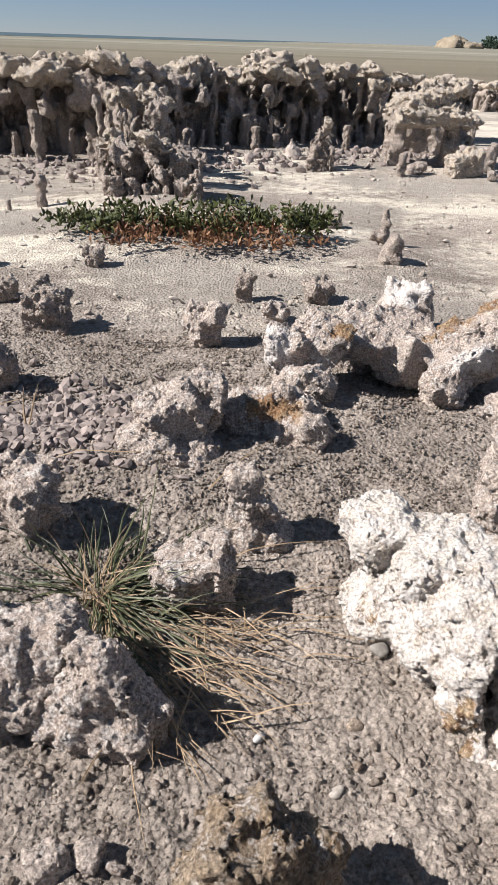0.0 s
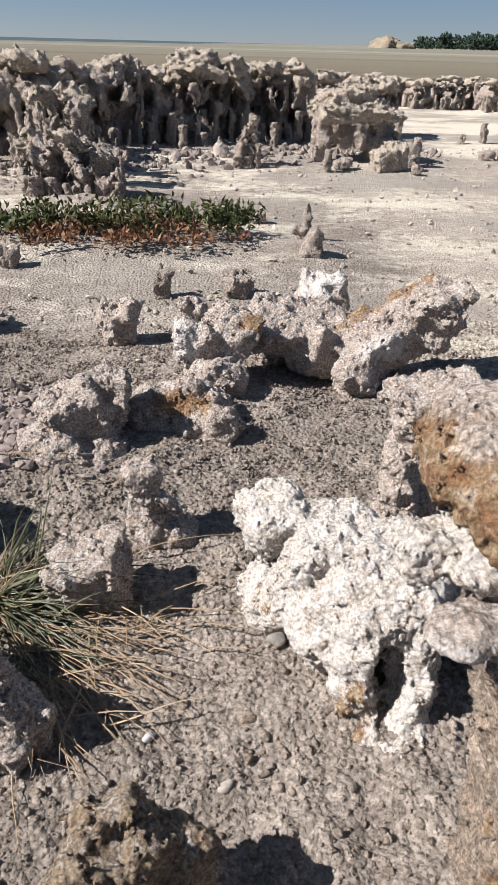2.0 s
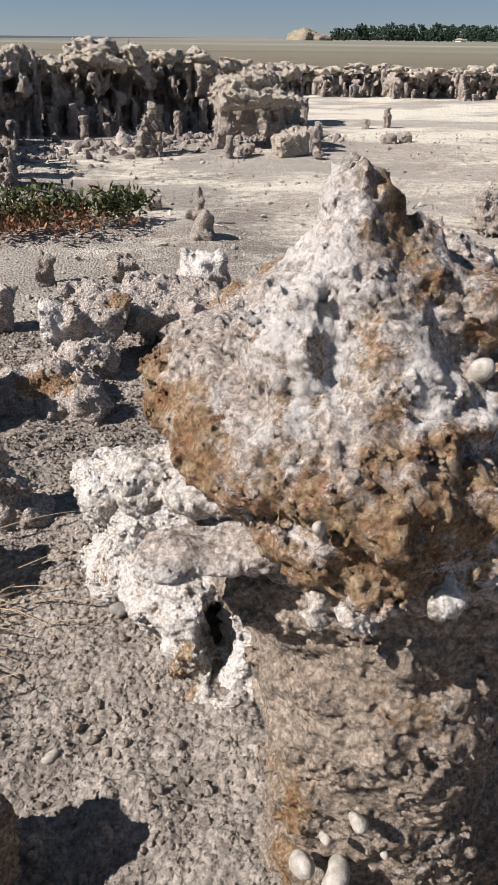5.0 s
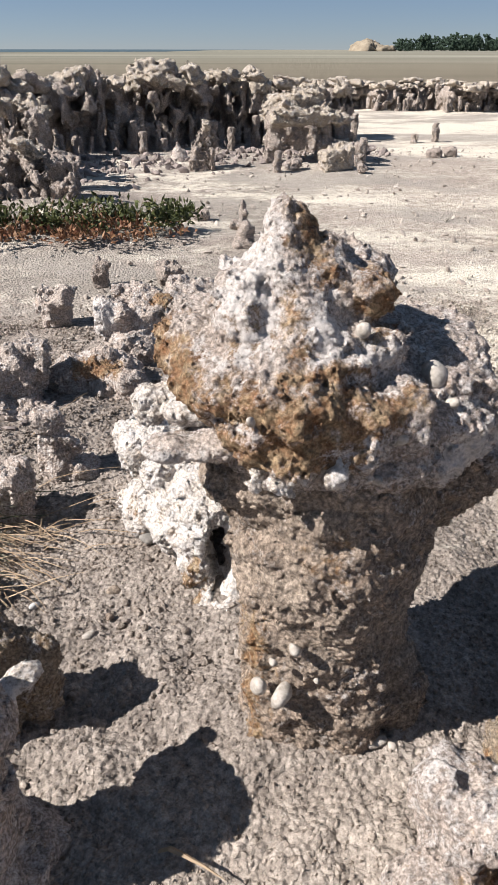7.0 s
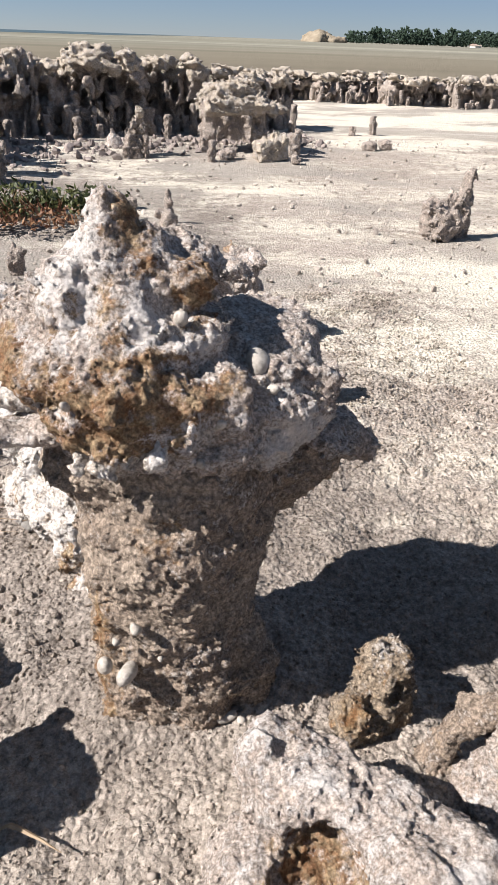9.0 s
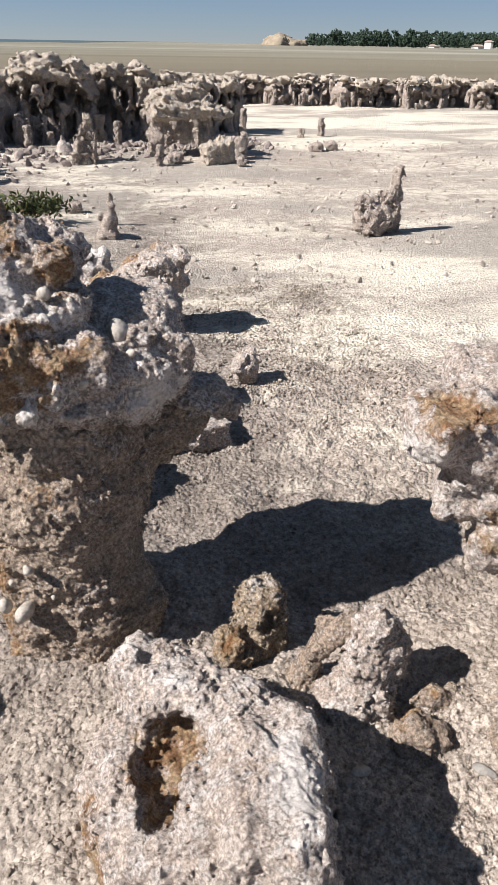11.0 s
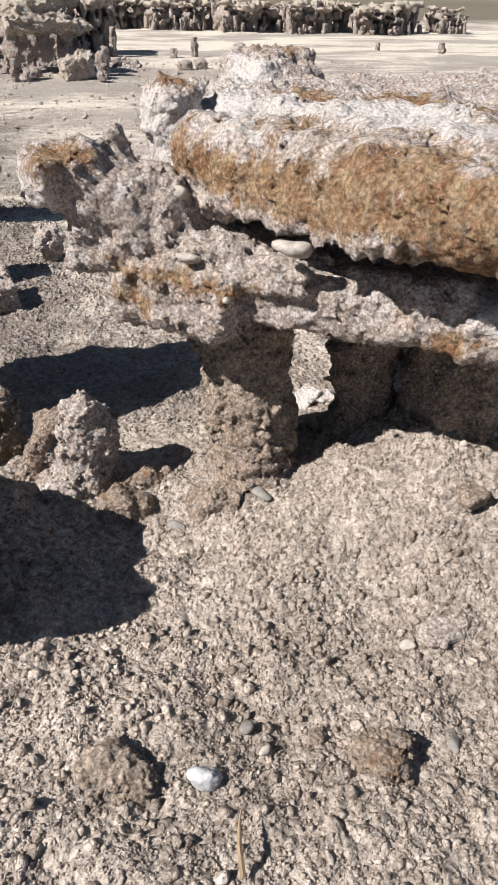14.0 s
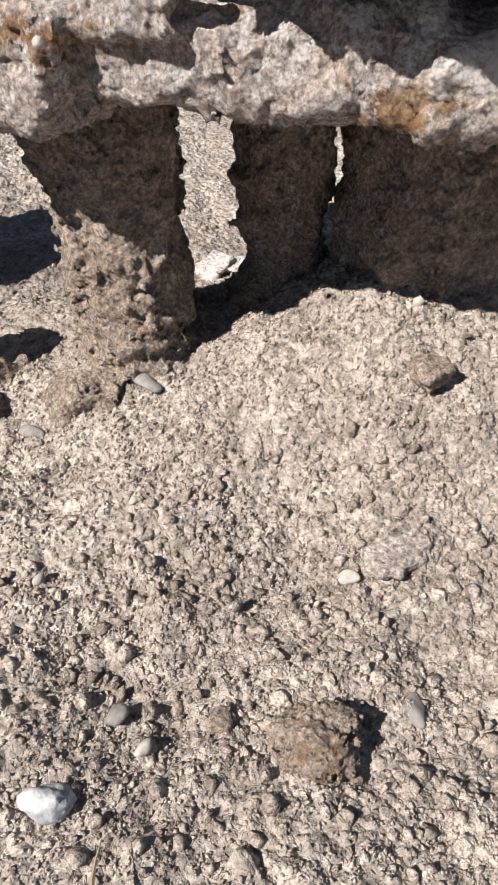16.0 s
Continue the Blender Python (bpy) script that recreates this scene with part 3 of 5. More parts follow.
# ---- the table-like shelf rock on legs ----
def shelf_rock():
    base = (0.85, 0.05, 0.0)
    root = thing("tufa_shelf", *base, "layered tufa shelf with rusty top standing on sandy pillars", "tufa shelf")
    lower = [slab(0.762, -0.004, 0.262, 0.125, 0.064, 0.022, -40, 0, 0.45), slab(0.692, 0.030, 0.253, 0.062, 0.058, 0.033, -44, 0, 0.5), slab(0.908, -0.090, 0.260, 0.12, 0.088, 0.022, -40, 0, 0.45), slab(1.04, -0.12, 0.262, 0.18, 0.16, 0.023, -42, 0, 0.5), slab(0.90, 0.10, 0.272, 0.22, 0.16, 0.026, -10, 0, 0.6),
             slab(0.722, 0.004, 0.286, 0.075, 0.048, 0.014, -46, 4, 0.5), slab(0.655, 0.055, 0.278, 0.038, 0.045, 0.022, -30, 8, 0.5), slab(0.800, -0.030, 0.276, 0.105, 0.062, 0.016, -39, 0, 0.5),
             rod(0.580, 0.042, 0.338, 0.662, 0.038, 0.306, 0.021, 0.040), slab(0.592, 0.043, 0.344, 0.028, 0.028, 0.015, 10, -12, 0.6), rod(0.640, 0.058, 0.330, 0.634, 0.060, 0.360, 0.021, 0.012), ball(0.612, 0.052, 0.342, 0.028, 0.030, 0.018), ball(0.668, 0.045, 0.292, 0.042, 0.044, 0.030),
             ball(0.700, 0.06, 0.30, 0.05, 0.05, 0.026), slab(0.632, 0.050, 0.284, 0.036, 0.038, 0.022, -30, 12, 0.5)]
    part("lower_slab", root, piece("lower_slab", lower, base, PALE, 0.0030, k=0.006, rough=0.0042, size=0.020, seed=12, warp=0.22,
                                   rust=[ball(0.645, -0.01, 0.272, 0.040, 0.035, 0.010), ball(0.69, -0.05, 0.268, 0.03, 0.03, 0.008), ball(0.628, 0.01, 0.25, 0.02, 0.03, 0.012), ball(0.585, 0.03, 0.355, 0.026, 0.03, 0.014), ball(0.83, -0.14, 0.25, 0.02, 0.02, 0.016)],
                                   salt=[ball(0.56, 0.02, 0.325, 0.02, 0.03, 0.012), ball(0.85, -0.17, 0.28, 0.03, 0.03, 0.015)]), "pale crumbly lower slab")
    upper = [slab(0.802, -0.064, 0.352, 0.073, 0.155, 0.029, 28, 0, 0.8), slab(0.87, 0.05, 0.358, 0.13, 0.13, 0.030, 20, 0, 0.7), slab(1.0, -0.04, 0.356, 0.2, 0.2, 0.030, 10, 0, 0.6),
             ball(0.742, 0.0, 0.348, 0.048, 0.06, 0.030), slab(0.752, -0.075, 0.332, 0.028, 0.085, 0.014, 28, 0, 0.6), ball(0.712, 0.03, 0.322, 0.03, 0.04, 0.02), rod(0.704, 0.090, 0.320, 0.690, 0.090, 0.378, 0.036, 0.024), slab(0.690, 0.090, 0.380, 0.020, 0.020, 0.016, 15, 0, 0.6),
             slab(0.818, 0.212, 0.366, 0.044, 0.042, 0.034, 18, 6, 0.45), slab(0.826, 0.222, 0.396, 0.032, 0.032, 0.014, 10, 4, 0.5), slab(0.80, 0.135, 0.372, 0.050, 0.06, 0.016, 12, 0, 0.5), slab(0.795, -0.03, 0.380, 0.014, 0.10, 0.008, 24, 0, 0.6), ball(0.98, 0.06, 0.380, 0.08, 0.08, 0.02)]
    part("upper_slab", root, piece("upper_slab", upper, base, PALE, 0.0031, k=0.007, rough=0.0042, size=0.022, seed=15, warp=0.25,
                                   rust=[ball(0.735, -0.09, 0.348, 0.05, 0.10, 0.022, 28), ball(0.690, 0.015, 0.352, 0.045, 0.05, 0.020), ball(0.80, -0.19, 0.345, 0.05, 0.05, 0.04), ball(0.85, -0.22, 0.34, 0.06, 0.06, 0.04),
                                         ball(0.69, 0.085, 0.400, 0.016, 0.02, 0.012), ball(0.83, 0.21, 0.418, 0.034, 0.034, 0.014), ball(0.90, -0.1, 0.385, 0.05, 0.07, 0.012), ball(0.75, -0.03, 0.365, 0.03, 0.05, 0.02), ball(0.79, 0.06, 0.39, 0.03, 0.03, 0.01), ball(0.86, 0.02, 0.39, 0.035, 0.03, 0.01), ball(0.78, -0.14, 0.36, 0.06, 0.06, 0.03)],
                                   salt=[ball(0.68, 0.075, 0.362, 0.03, 0.03, 0.026), ball(0.735, 0.075, 0.375, 0.04, 0.04, 0.02), ball(0.79, 0.19, 0.362, 0.05, 0.05, 0.022), ball(0.70, -0.02, 0.385, 0.02, 0.03, 0.010), ball(0.765, 0.015, 0.388, 0.03, 0.03, 0.010), ball(0.83, -0.06, 0.385, 0.04, 0.09, 0.012, 28), ball(0.78, 0.17, 0.38, 0.03, 0.05, 0.04), ball(0.88, -0.16, 0.385, 0.03, 0.06, 0.012, 28)]),
         "rust and ochre stained upper slab")
    legs = [([rod(0.752, 0.048, -0.02, 0.745, 0.050, 0.25, 0.044, 0.038), rod(0.745, 0.052, 0.16, 0.725, 0.058, 0.25, 0.034, 0.055), ball(0.736, 0.052, 0.0, 0.048, 0.042, 0.032), ball(0.754, 0.022, 0.06, 0.024, 0.026, 0.085), ball(0.752, 0.012, 0.0, 0.034, 0.030, 0.040)], 21),
            ([rod(0.795, 0.105, -0.02, 0.785, 0.100, 0.25, 0.024, 0.022)], 22),
            ([rod(0.880, 0.052, -0.02, 0.868, 0.044, 0.25, 0.032, 0.036), ball(0.874, 0.045, 0.05, 0.040, 0.038, 0.03)], 23),
            ([rod(0.985, -0.005, -0.02, 0.975, -0.01, 0.25, 0.080, 0.07), ball(0.942, -0.016, 0.16, 0.045, 0.05, 0.09), rod(1.07, 0.0, 0, 1.06, -0.02, 0.25, 0.08, 0.07)], 24),
            ([rod(1.13, 0.2, -0.02, 1.13, 0.2, 0.25, 0.05, 0.05)], 25)]
    for shapes, seed in legs:
        part("leg", root, piece("leg", shapes, base, STEM, 0.003, k=0.02, rough=0.006, size=0.03, seed=seed, warp=0.3), "sandy leg")
    for x, y, z, r, s in ((0.672, 0.014, 0.326, 0.0085, 1.1), (0.670, 0.030, 0.340, 0.006, 1.0), (0.730, -0.084, 0.312, 0.009, 1.5), (0.672, -0.024, 0.290, 0.005, 1.9), (0.688, -0.064, 0.269, 0.0035, 1.0)):
        part("pebble", root, piece("pebble", [ball(x, y, z, r * s, r, r * 0.8, -30)], base, PEBBLE, r / 4, rough=r * 0.1, size=r * 2, seed=int(900 * x), grain=0), "smooth pale pebble")


shelf_rock()


# ---- other rocks near the camera ----
def rock(name, label, shapes, material, cell, group="", category="rock", **kw):
    c = np.mean([(s[1] + s[2]) / 2 for s in shapes], 0)
    if kw.get("grain", 1.0) == 1.0:
        kw["rough"], kw["size"], kw["warp"] = 0.80 * kw.get("rough", 0.006), 0.70 * kw.get("size", 0.04), kw.get("warp", 0.42)
    base = (c[0], c[1], zg(c[0], c[1]))
    return thing(name, *base, label, category, group, data=piece(name, shapes, base, material, cell, **kw))


def boulder(name, label, x, y, w, d, h, seed, material=None, cell=None, group="", lean=0.0, sharp=0.5, **kw):
    """A broken lump of tufa about w wide, d deep and h high, standing on the ground."""
    rnd = random.Random(seed)
    z = zg(x, y)
    shapes = [slab(x, y, z + h * 0.36, w * 0.40, d * 0.40, h * 0.40, rnd.uniform(-25, 25), rnd.uniform(-8, 8) + lean, sharp)]
    for i in range(6):
        u, v = rnd.uniform(-0.3, 0.3), rnd.uniform(-0.3, 0.3)
        s = rnd.uniform(0.16, 0.30)
        form = ball if i % 3 == 0 else slab
        shapes.append(form(x + u * w, y + v * d, z + h * rnd.uniform(0.35, 0.95 - s), w * s, d * s, h * s * 1.1, rnd.uniform(0, 90), rnd.uniform(-30, 30)))
    m = min(w, h)
    return rock(name, label, shapes, material or PALE, cell or max(0.0031, m / 34), group, k=m * 0.05, rough=m * 0.065, size=m * 0.30, seed=seed, **kw)


def near_rocks():
    rock("tufa_block", "grey-white tufa block with hollow and undercut foot", [
        slab(0.424, 0.036, 0.086, 0.080, 0.036, 0.042, -44, 0, 0.7), ball(0.372, 0.085, 0.098, 0.030, 0.034, 0.034), slab(0.452, -0.045, 0.092, 0.040, 0.062, 0.046, -8, 0, 0.6), ball(0.458, -0.098, 0.098, 0.026, 0.026, 0.046),
        ball(0.388, -0.008, 0.035, 0.068, 0.072, 0.066), ball(0.435, -0.09, 0.02, 0.036, 0.028, 0.050), ball(0.352, 0.03, 0.04, 0.04, 0.05, 0.05), ball(0.412, -0.03, 0.07, 0.045, 0.05, 0.05)],
        PALE, 0.0023, k=0.010, rough=0.0052, size=0.028, seed=31, warp=0.35, carve=[ball(0.388, -0.002, 0.092, 0.034, 0.046, 0.028), ball(0.445, -0.130, 0.014, 0.032, 0.034, 0.034), ball(0.38, 0.078, 0.138, 0.012, 0.012, 0.012)],
        rust=[ball(0.390, 0.005, 0.080, 0.034, 0.045, 0.026), ball(0.325, -0.01, 0.03, 0.02, 0.04, 0.03)],
        salt=[ball(0.465, -0.06, 0.135, 0.014, 0.04, 0.014), ball(0.41, 0.05, 0.138, 0.06, 0.03, 0.006)])
    rock("tufa_spire", "small rusty brown tufa spire", [rod(0.498, 0.19, -0.01, 0.499, 0.195, 0.064, 0.032, 0.026), ball(0.466, 0.172, 0.026, 0.022, 0.024, 0.026), ball(0.490, 0.195, 0.082, 0.013, 0.013, 0.012), ball(0.508, 0.19, 0.074, 0.013, 0.013, 0.010)],
         BROWN, 0.0019, k=0.005, rough=0.0055, size=0.020, seed=33, carve=[ball(0.502, 0.168, 0.055, 0.010, 0.012, 0.012), ball(0.480, 0.165, 0.045, 0.008, 0.01, 0.012)], rust=[ball(0.465, 0.16, 0.045, 0.012, 0.012, 0.010)], salt=[ball(0.493, 0.19, 0.094, 0.012, 0.012, 0.006)])
    horn = rock("tufa_horn", "leaning grey tufa horn rising from the gravel", [rod(0.576, 0.092, -0.01, 0.588, 0.106, 0.092, 0.034, 0.022), ball(0.606, 0.10, 0.060, 0.016, 0.020, 0.036), ball(0.560, 0.10, 0.010, 0.030, 0.028, 0.026)],
                PALE, 0.0021, k=0.008, rough=0.0055, size=0.024, seed=34)
    part("arm", horn, piece("arm", [rod(0.522, 0.138, 0.0, 0.552, 0.130, 0.070, 0.014, 0.012), rod(0.552, 0.130, 0.070, 0.582, 0.114, 0.092, 0.012, 0.013), ball(0.530, 0.130, 0.004, 0.026, 0.024, 0.018)], tuple(horn.location), STEM, 0.0022,
                            k=0.006, rough=0.004, size=0.018, seed=36), "thin arching arm of crust")
    rock("tufa_bump", "low rust-topped crumbly tufa bump", [ball(0.610, 0.044, 0.012, 0.022, 0.020, 0.028), ball(0.630, 0.040, 0.006, 0.02, 0.02, 0.022)], STEM, 0.002, rough=0.0035, size=0.018, seed=35,
         rust=[ball(0.615, 0.055, 0.03, 0.016, 0.012, 0.01)])
    rock("tufa_bump", "low yellowish crumbly tufa bump", [ball(0.642, 0.080, 0.008, 0.018, 0.015, 0.020), ball(0.662, 0.085, 0.004, 0.022, 0.02, 0.016)], STEM, 0.002, rough=0.0035, size=0.018, seed=135, rust=[ball(0.65, 0.09, 0.03, 0.012, 0.012, 0.006)])
    rock("tufa_bump", "low hollow tufa bump of sandy crust", [ball(0.696, 0.014, 0.012, 0.028, 0.026, 0.034), ball(0.722, 0.006, 0.012, 0.026, 0.024, 0.032)], STEM, 0.0021, k=0.012, rough=0.0038, size=0.02, seed=36,
         carve=[ball(0.732, -0.016, 0.024, 0.016, 0.020, 0.020)])
    rock("white_crust_rock", "chalk-white salt-crusted rock with hollow underside", [
        slab(0.150, 0.590, 0.112, 0.036, 0.040, 0.030, 10, -14, 0.7), slab(0.200, 0.540, 0.094, 0.042, 0.060, 0.046, -20, -4, 0.7), ball(0.168, 0.535, 0.055, 0.034, 0.04, 0.045), ball(0.155, 0.565, 0.03, 0.045, 0.045, 0.04), ball(0.190, 0.490, 0.062, 0.038, 0.04, 0.048),
        slab(0.250, 0.500, 0.108, 0.055, 0.060, 0.032, -25, 0, 0.7), ball(0.235, 0.458, 0.098, 0.040, 0.030, 0.030), rod(0.208, 0.435, -0.02, 0.212, 0.442, 0.09, 0.022, 0.024), rod(0.250, 0.415, -0.02, 0.262, 0.45, 0.09, 0.026, 0.028), ball(0.240, 0.402, 0.0, 0.040, 0.030, 0.030),
        ball(0.30, 0.52, 0.09, 0.05, 0.06, 0.045), ball(0.30, 0.56, 0.05, 0.06, 0.06, 0.05), ball(0.22, 0.60, 0.06, 0.06, 0.05, 0.055)], CHALK, 0.0024, k=0.008, rough=0.0058, size=0.026, seed=41, warp=0.3,
        carve=[ball(0.232, 0.412, 0.056, 0.015, 0.050, 0.038), ball(0.285, 0.40, 0.03, 0.014, 0.04, 0.035)],
        rust=[ball(0.125, 0.52, 0.055, 0.010, 0.02, 0.012), ball(0.135, 0.49, 0.012, 0.012, 0.02, 0.012), ball(0.20, 0.41, 0.03, 0.015, 0.02, 0.03)])
    rock("tufa_column", "pale tufa column with knobbly top", [rod(0.352, 0.765, -0.02, 0.345, 0.76, 0.14, 0.040, 0.030), slab(0.360, 0.765, 0.162, 0.048, 0.040, 0.018, 10, -6, 0.5), slab(0.388, 0.765, 0.172, 0.030, 0.026, 0.010, 0, -18, 0.5), ball(0.322, 0.742, 0.085, 0.020, 0.022, 0.020), ball(0.328, 0.735, 0.03, 0.028, 0.03, 0.04),
          ball(0.345, 0.73, 0.0, 0.055, 0.05, 0.025)], PALE, 0.003, k=0.012, rough=0.007, size=0.035, seed=43)
    rock("tilted_slab_rock", "large tilted pale slab with rusty top face", [slab(0.430, 1.17, 0.095, 0.115, 0.050, 0.045, 12, -27, 0.2, 18), slab(0.495, 1.16, 0.125, 0.042, 0.05, 0.058, -20, 16, 0.75), ball(0.535, 1.15, 0.165, 0.024, 0.026, 0.016), ball(0.35, 1.11, 0.035, 0.04, 0.04, 0.04),
          ball(0.520, 1.125, 0.028, 0.045, 0.042, 0.036)], PALE, 0.0034, k=0.005, rough=0.0095, size=0.046, seed=45, warp=0.45, rust=[slab(0.40, 1.20, 0.155, 0.12, 0.035, 0.02, 12, -27)], salt=[ball(0.42, 1.10, 0.09, 0.06, 0.02, 0.02)])
    rock("slab_rock", "tilted pinkish tufa slab leaning over a hollow", [slab(0.262, 1.20, 0.088, 0.085, 0.06, 0.028, 5, 8, 0.3, 22), slab(0.30, 1.165, 0.055, 0.045, 0.035, 0.045, 30, 20, 0.4), ball(0.22, 1.25, 0.04, 0.05, 0.05, 0.06)], PALE, 0.0036, k=0.006, rough=0.007, size=0.045, seed=46)
    rock("tufa_boulder", "double-humped grey tufa boulder with rusty lip", [ball(0.065, 1.11, 0.10, 0.030, 0.030, 0.042), ball(0.13, 1.14, 0.10, 0.05, 0.055, 0.055), ball(0.165, 1.12, 0.125, 0.035, 0.035, 0.025), ball(0.11, 1.09, 0.04, 0.055, 0.05, 0.05), ball(0.09, 1.10, 0.11, 0.02, 0.02, 0.03)],
         PALE, 0.0036, k=0.006, rough=0.0085, size=0.042, seed=47, rust=[ball(0.18, 1.10, 0.14, 0.03, 0.025, 0.015)], salt=[ball(0.05, 1.08, 0.11, 0.03, 0.03, 0.035)])
    rock("tufa_boulder", "low crumbly pinkish tufa lumps", [ball(0.06, 1.0, 0.03, 0.07, 0.05, 0.05), ball(0.11, 0.945, 0.03, 0.035, 0.032, 0.032), ball(0.01, 0.99, 0.03, 0.045, 0.045, 0.045), ball(0.08, 0.955, 0.02, 0.05, 0.03, 0.025)],
         PALE, 0.0036, k=0.006, rough=0.0085, size=0.036, seed=48, rust=[ball(0.05, 0.96, 0.06, 0.05, 0.03, 0.02)])
    boulder("tufa_block", "pale square tufa block behind a slab", 0.335, 1.44, 0.11, 0.10, 0.12, 51, PALE, 0.0042, salt=[ball(0.335, 1.42, 0.11, 0.06, 0.05, 0.03)])
    rock("tufa_boulder", "large crumbly grey tufa lump", [slab(-0.10, 0.925, 0.055, 0.048, 0.045, 0.052, 20, -12, 0.5), ball(-0.075, 0.935, 0.07, 0.042, 0.042, 0.055), ball(-0.13, 0.90, 0.025, 0.055, 0.05, 0.04), slab(-0.047, 0.945, 0.08, 0.020, 0.036, 0.042, 10, 5, 0.5),
          ball(-0.09, 0.895, 0.01, 0.065, 0.045, 0.032)], PALE, 0.0032, k=0.006, rough=0.0075, size=0.036, seed=52)
    boulder("tufa_boulder", "rough pinkish-grey tufa stone", -0.045, 0.605, 0.105, 0.08, 0.085, 53, PALE)
    pillar = rock("tufa_spire", "small pale tufa pillar with knob", [rod(0.016, 0.715, -0.01, 0.010, 0.715, 0.070, 0.032, 0.018), slab(0.034, 0.705, 0.052, 0.022, 0.014, 0.010, 0, 35, 0.5), ball(0.03, 0.72, 0.0, 0.046, 0.036, 0.026)],
                  PALE, 0.0028, k=0.006, rough=0.0055, size=0.026, seed=54)
    part("knob", pillar, piece("knob", [slab(0.006, 0.715, 0.090, 0.022, 0.020, 0.016, 20, -10, 0.6), ball(-0.008, 0.712, 0.094, 0.014, 0.014, 0.012)], tuple(pillar.location), PALE, 0.0026, k=0.005, rough=0.004, size=0.018, seed=55), "rough pale knob")
    boulder("tufa_boulder", "pale knobbly tufa boulder beside the grass", -0.265, 0.715, 0.10, 0.08, 0.10, 55, PALE)
    boulder("tufa_boulder", "dark grey craggy tufa boulder", -0.435, 1.15, 0.09, 0.08, 0.09, 56, GREY)
    rock("tufa_boulder", "broad grey tufa boulder in gravel", [ball(-0.21, 0.46, 0.035, 0.07, 0.06, 0.06), ball(-0.165, 0.47, 0.065, 0.035, 0.04, 0.04), ball(-0.25, 0.47, 0.05, 0.06, 0.07, 0.05)],
         PALE, 0.003, k=0.012, rough=0.008, size=0.04, seed=57)
    rock("tufa_boulder", "grey tufa boulder with steep side", [ball(-0.115, 0.425, 0.05, 0.034, 0.033, 0.050), ball(-0.10, 0.42, 0.025, 0.044, 0.036, 0.042), ball(-0.122, 0.43, 0.08, 0.022, 0.028, 0.028), ball(-0.14, 0.425, 0.02, 0.045, 0.035, 0.03)],
         PALE, 0.0028, k=0.010, rough=0.007, size=0.035, seed=58)
    rock("tufa_boulder", "rusty brown tufa rock with craggy crest", [slab(0.012, 0.272, 0.05, 0.034, 0.030, 0.062, 15, 0, 0.6), ball(0.045, 0.275, 0.05, 0.036, 0.028, 0.052), ball(0.0, 0.27, 0.02, 0.045, 0.04, 0.045), ball(0.012, 0.275, 0.112, 0.018, 0.016, 0.016)],
         BROWN, 0.0026, k=0.010, rough=0.007, size=0.034, seed=59)
    rock("tufa_pillar", "short tufa pillar with rough grey cap", [rod(0.02, 0.12, -0.02, 0.03, 0.125, 0.13, 0.045, 0.04), ball(0.035, 0.135, 0.15, 0.042, 0.052, 0.026), ball(0.03, 0.13, 0.01, 0.06, 0.06, 0.03)],
         PALE, 0.003, k=0.01, rough=0.006, size=0.035, seed=95)
    rock("white_stone", "white knobbly salt-crusted stone resting on a pillar", [ball(0.062, 0.192, 0.128, 0.026, 0.012, 0.010, 35, -10), ball(0.045, 0.175, 0.118, 0.022, 0.02, 0.016)], CHALK, 0.002, k=0.006, rough=0.002, size=0.02, seed=96)
    for x, y, r, sd in ((-0.105, 0.305, 0.016, 97), (-0.135, 0.298, 0.018, 98), (-0.085, 0.30, 0.007, 99)):
        rock("white_stone", "small knobbly white stone on gravel", [ball(x, y, zg(x, y) + r * 0.5, r, r * 0.9, r * 0.9), ball(x - r * 0.3, y, zg(x, y) + r * 1.0, r * 0.6, r * 0.6, r * 0.5)], PALE, 0.002, k=0.004, rough=0.003, size=0.02, seed=sd)
    # pale lump added where sunlit ground shows between the legs; brightness is its colour
    boulder("tufa_stone", "pale lump of salt crust behind the legs", 0.885, 0.19, 0.07, 0.03, 0.010, 114, PALE, 0.0025, salt=[ball(0.88, 0.17, 0.03, 0.05, 0.04, 0.03)])
    boulder("tufa_stone", "small crumbly stone on the sandy mound", 0.905, -0.118, 0.03, 0.026, 0.02, 111, STEM, 0.002)
    boulder("crust_plate", "cracked plate of pale salt crust", 0.835, -0.20, 0.045, 0.03, 0.010, 112, PALE, 0.002)
    rock("tufa_stone", "crumbly sandy clod among gravel", [ball(0.552, -0.228, 0.004, 0.022, 0.018, 0.016), ball(0.566, -0.246, 0.002, 0.016, 0.015, 0.013), ball(0.544, -0.246, 0.0, 0.014, 0.014, 0.010)], STEM, 0.0018, rough=0.004, size=0.018, seed=113)
    boulder("tufa_boulder", "block-shaped grey tufa stone", -0.415, 1.44, 0.115, 0.09, 0.11, 61, GREY, sharp=0.2)
    boulder("tufa_boulder", "low grey broken tufa stone", -0.565, 1.62, 0.08, 0.07, 0.06, 62, GREY)
    boulder("tufa_boulder", "upright grey tufa stone", -0.075, 1.375, 0.082, 0.075, 0.10, 63, PALE)
    boulder("tufa_stone", "small pointed tufa stone", 0.003, 1.64, 0.05, 0.04, 0.085, 64, GREY)
    boulder("tufa_stone", "small grey rounded tufa stone", 0.072, 1.50, 0.065, 0.055, 0.055, 65, PALE)
    boulder("tufa_stone", "small dark broken tufa stone", 0.178, 1.64, 0.075, 0.06, 0.065, 66, GREY)
    boulder("tufa_stone", "small upright tufa stone", -0.40, 1.875, 0.055, 0.045, 0.06, 67, GREY)
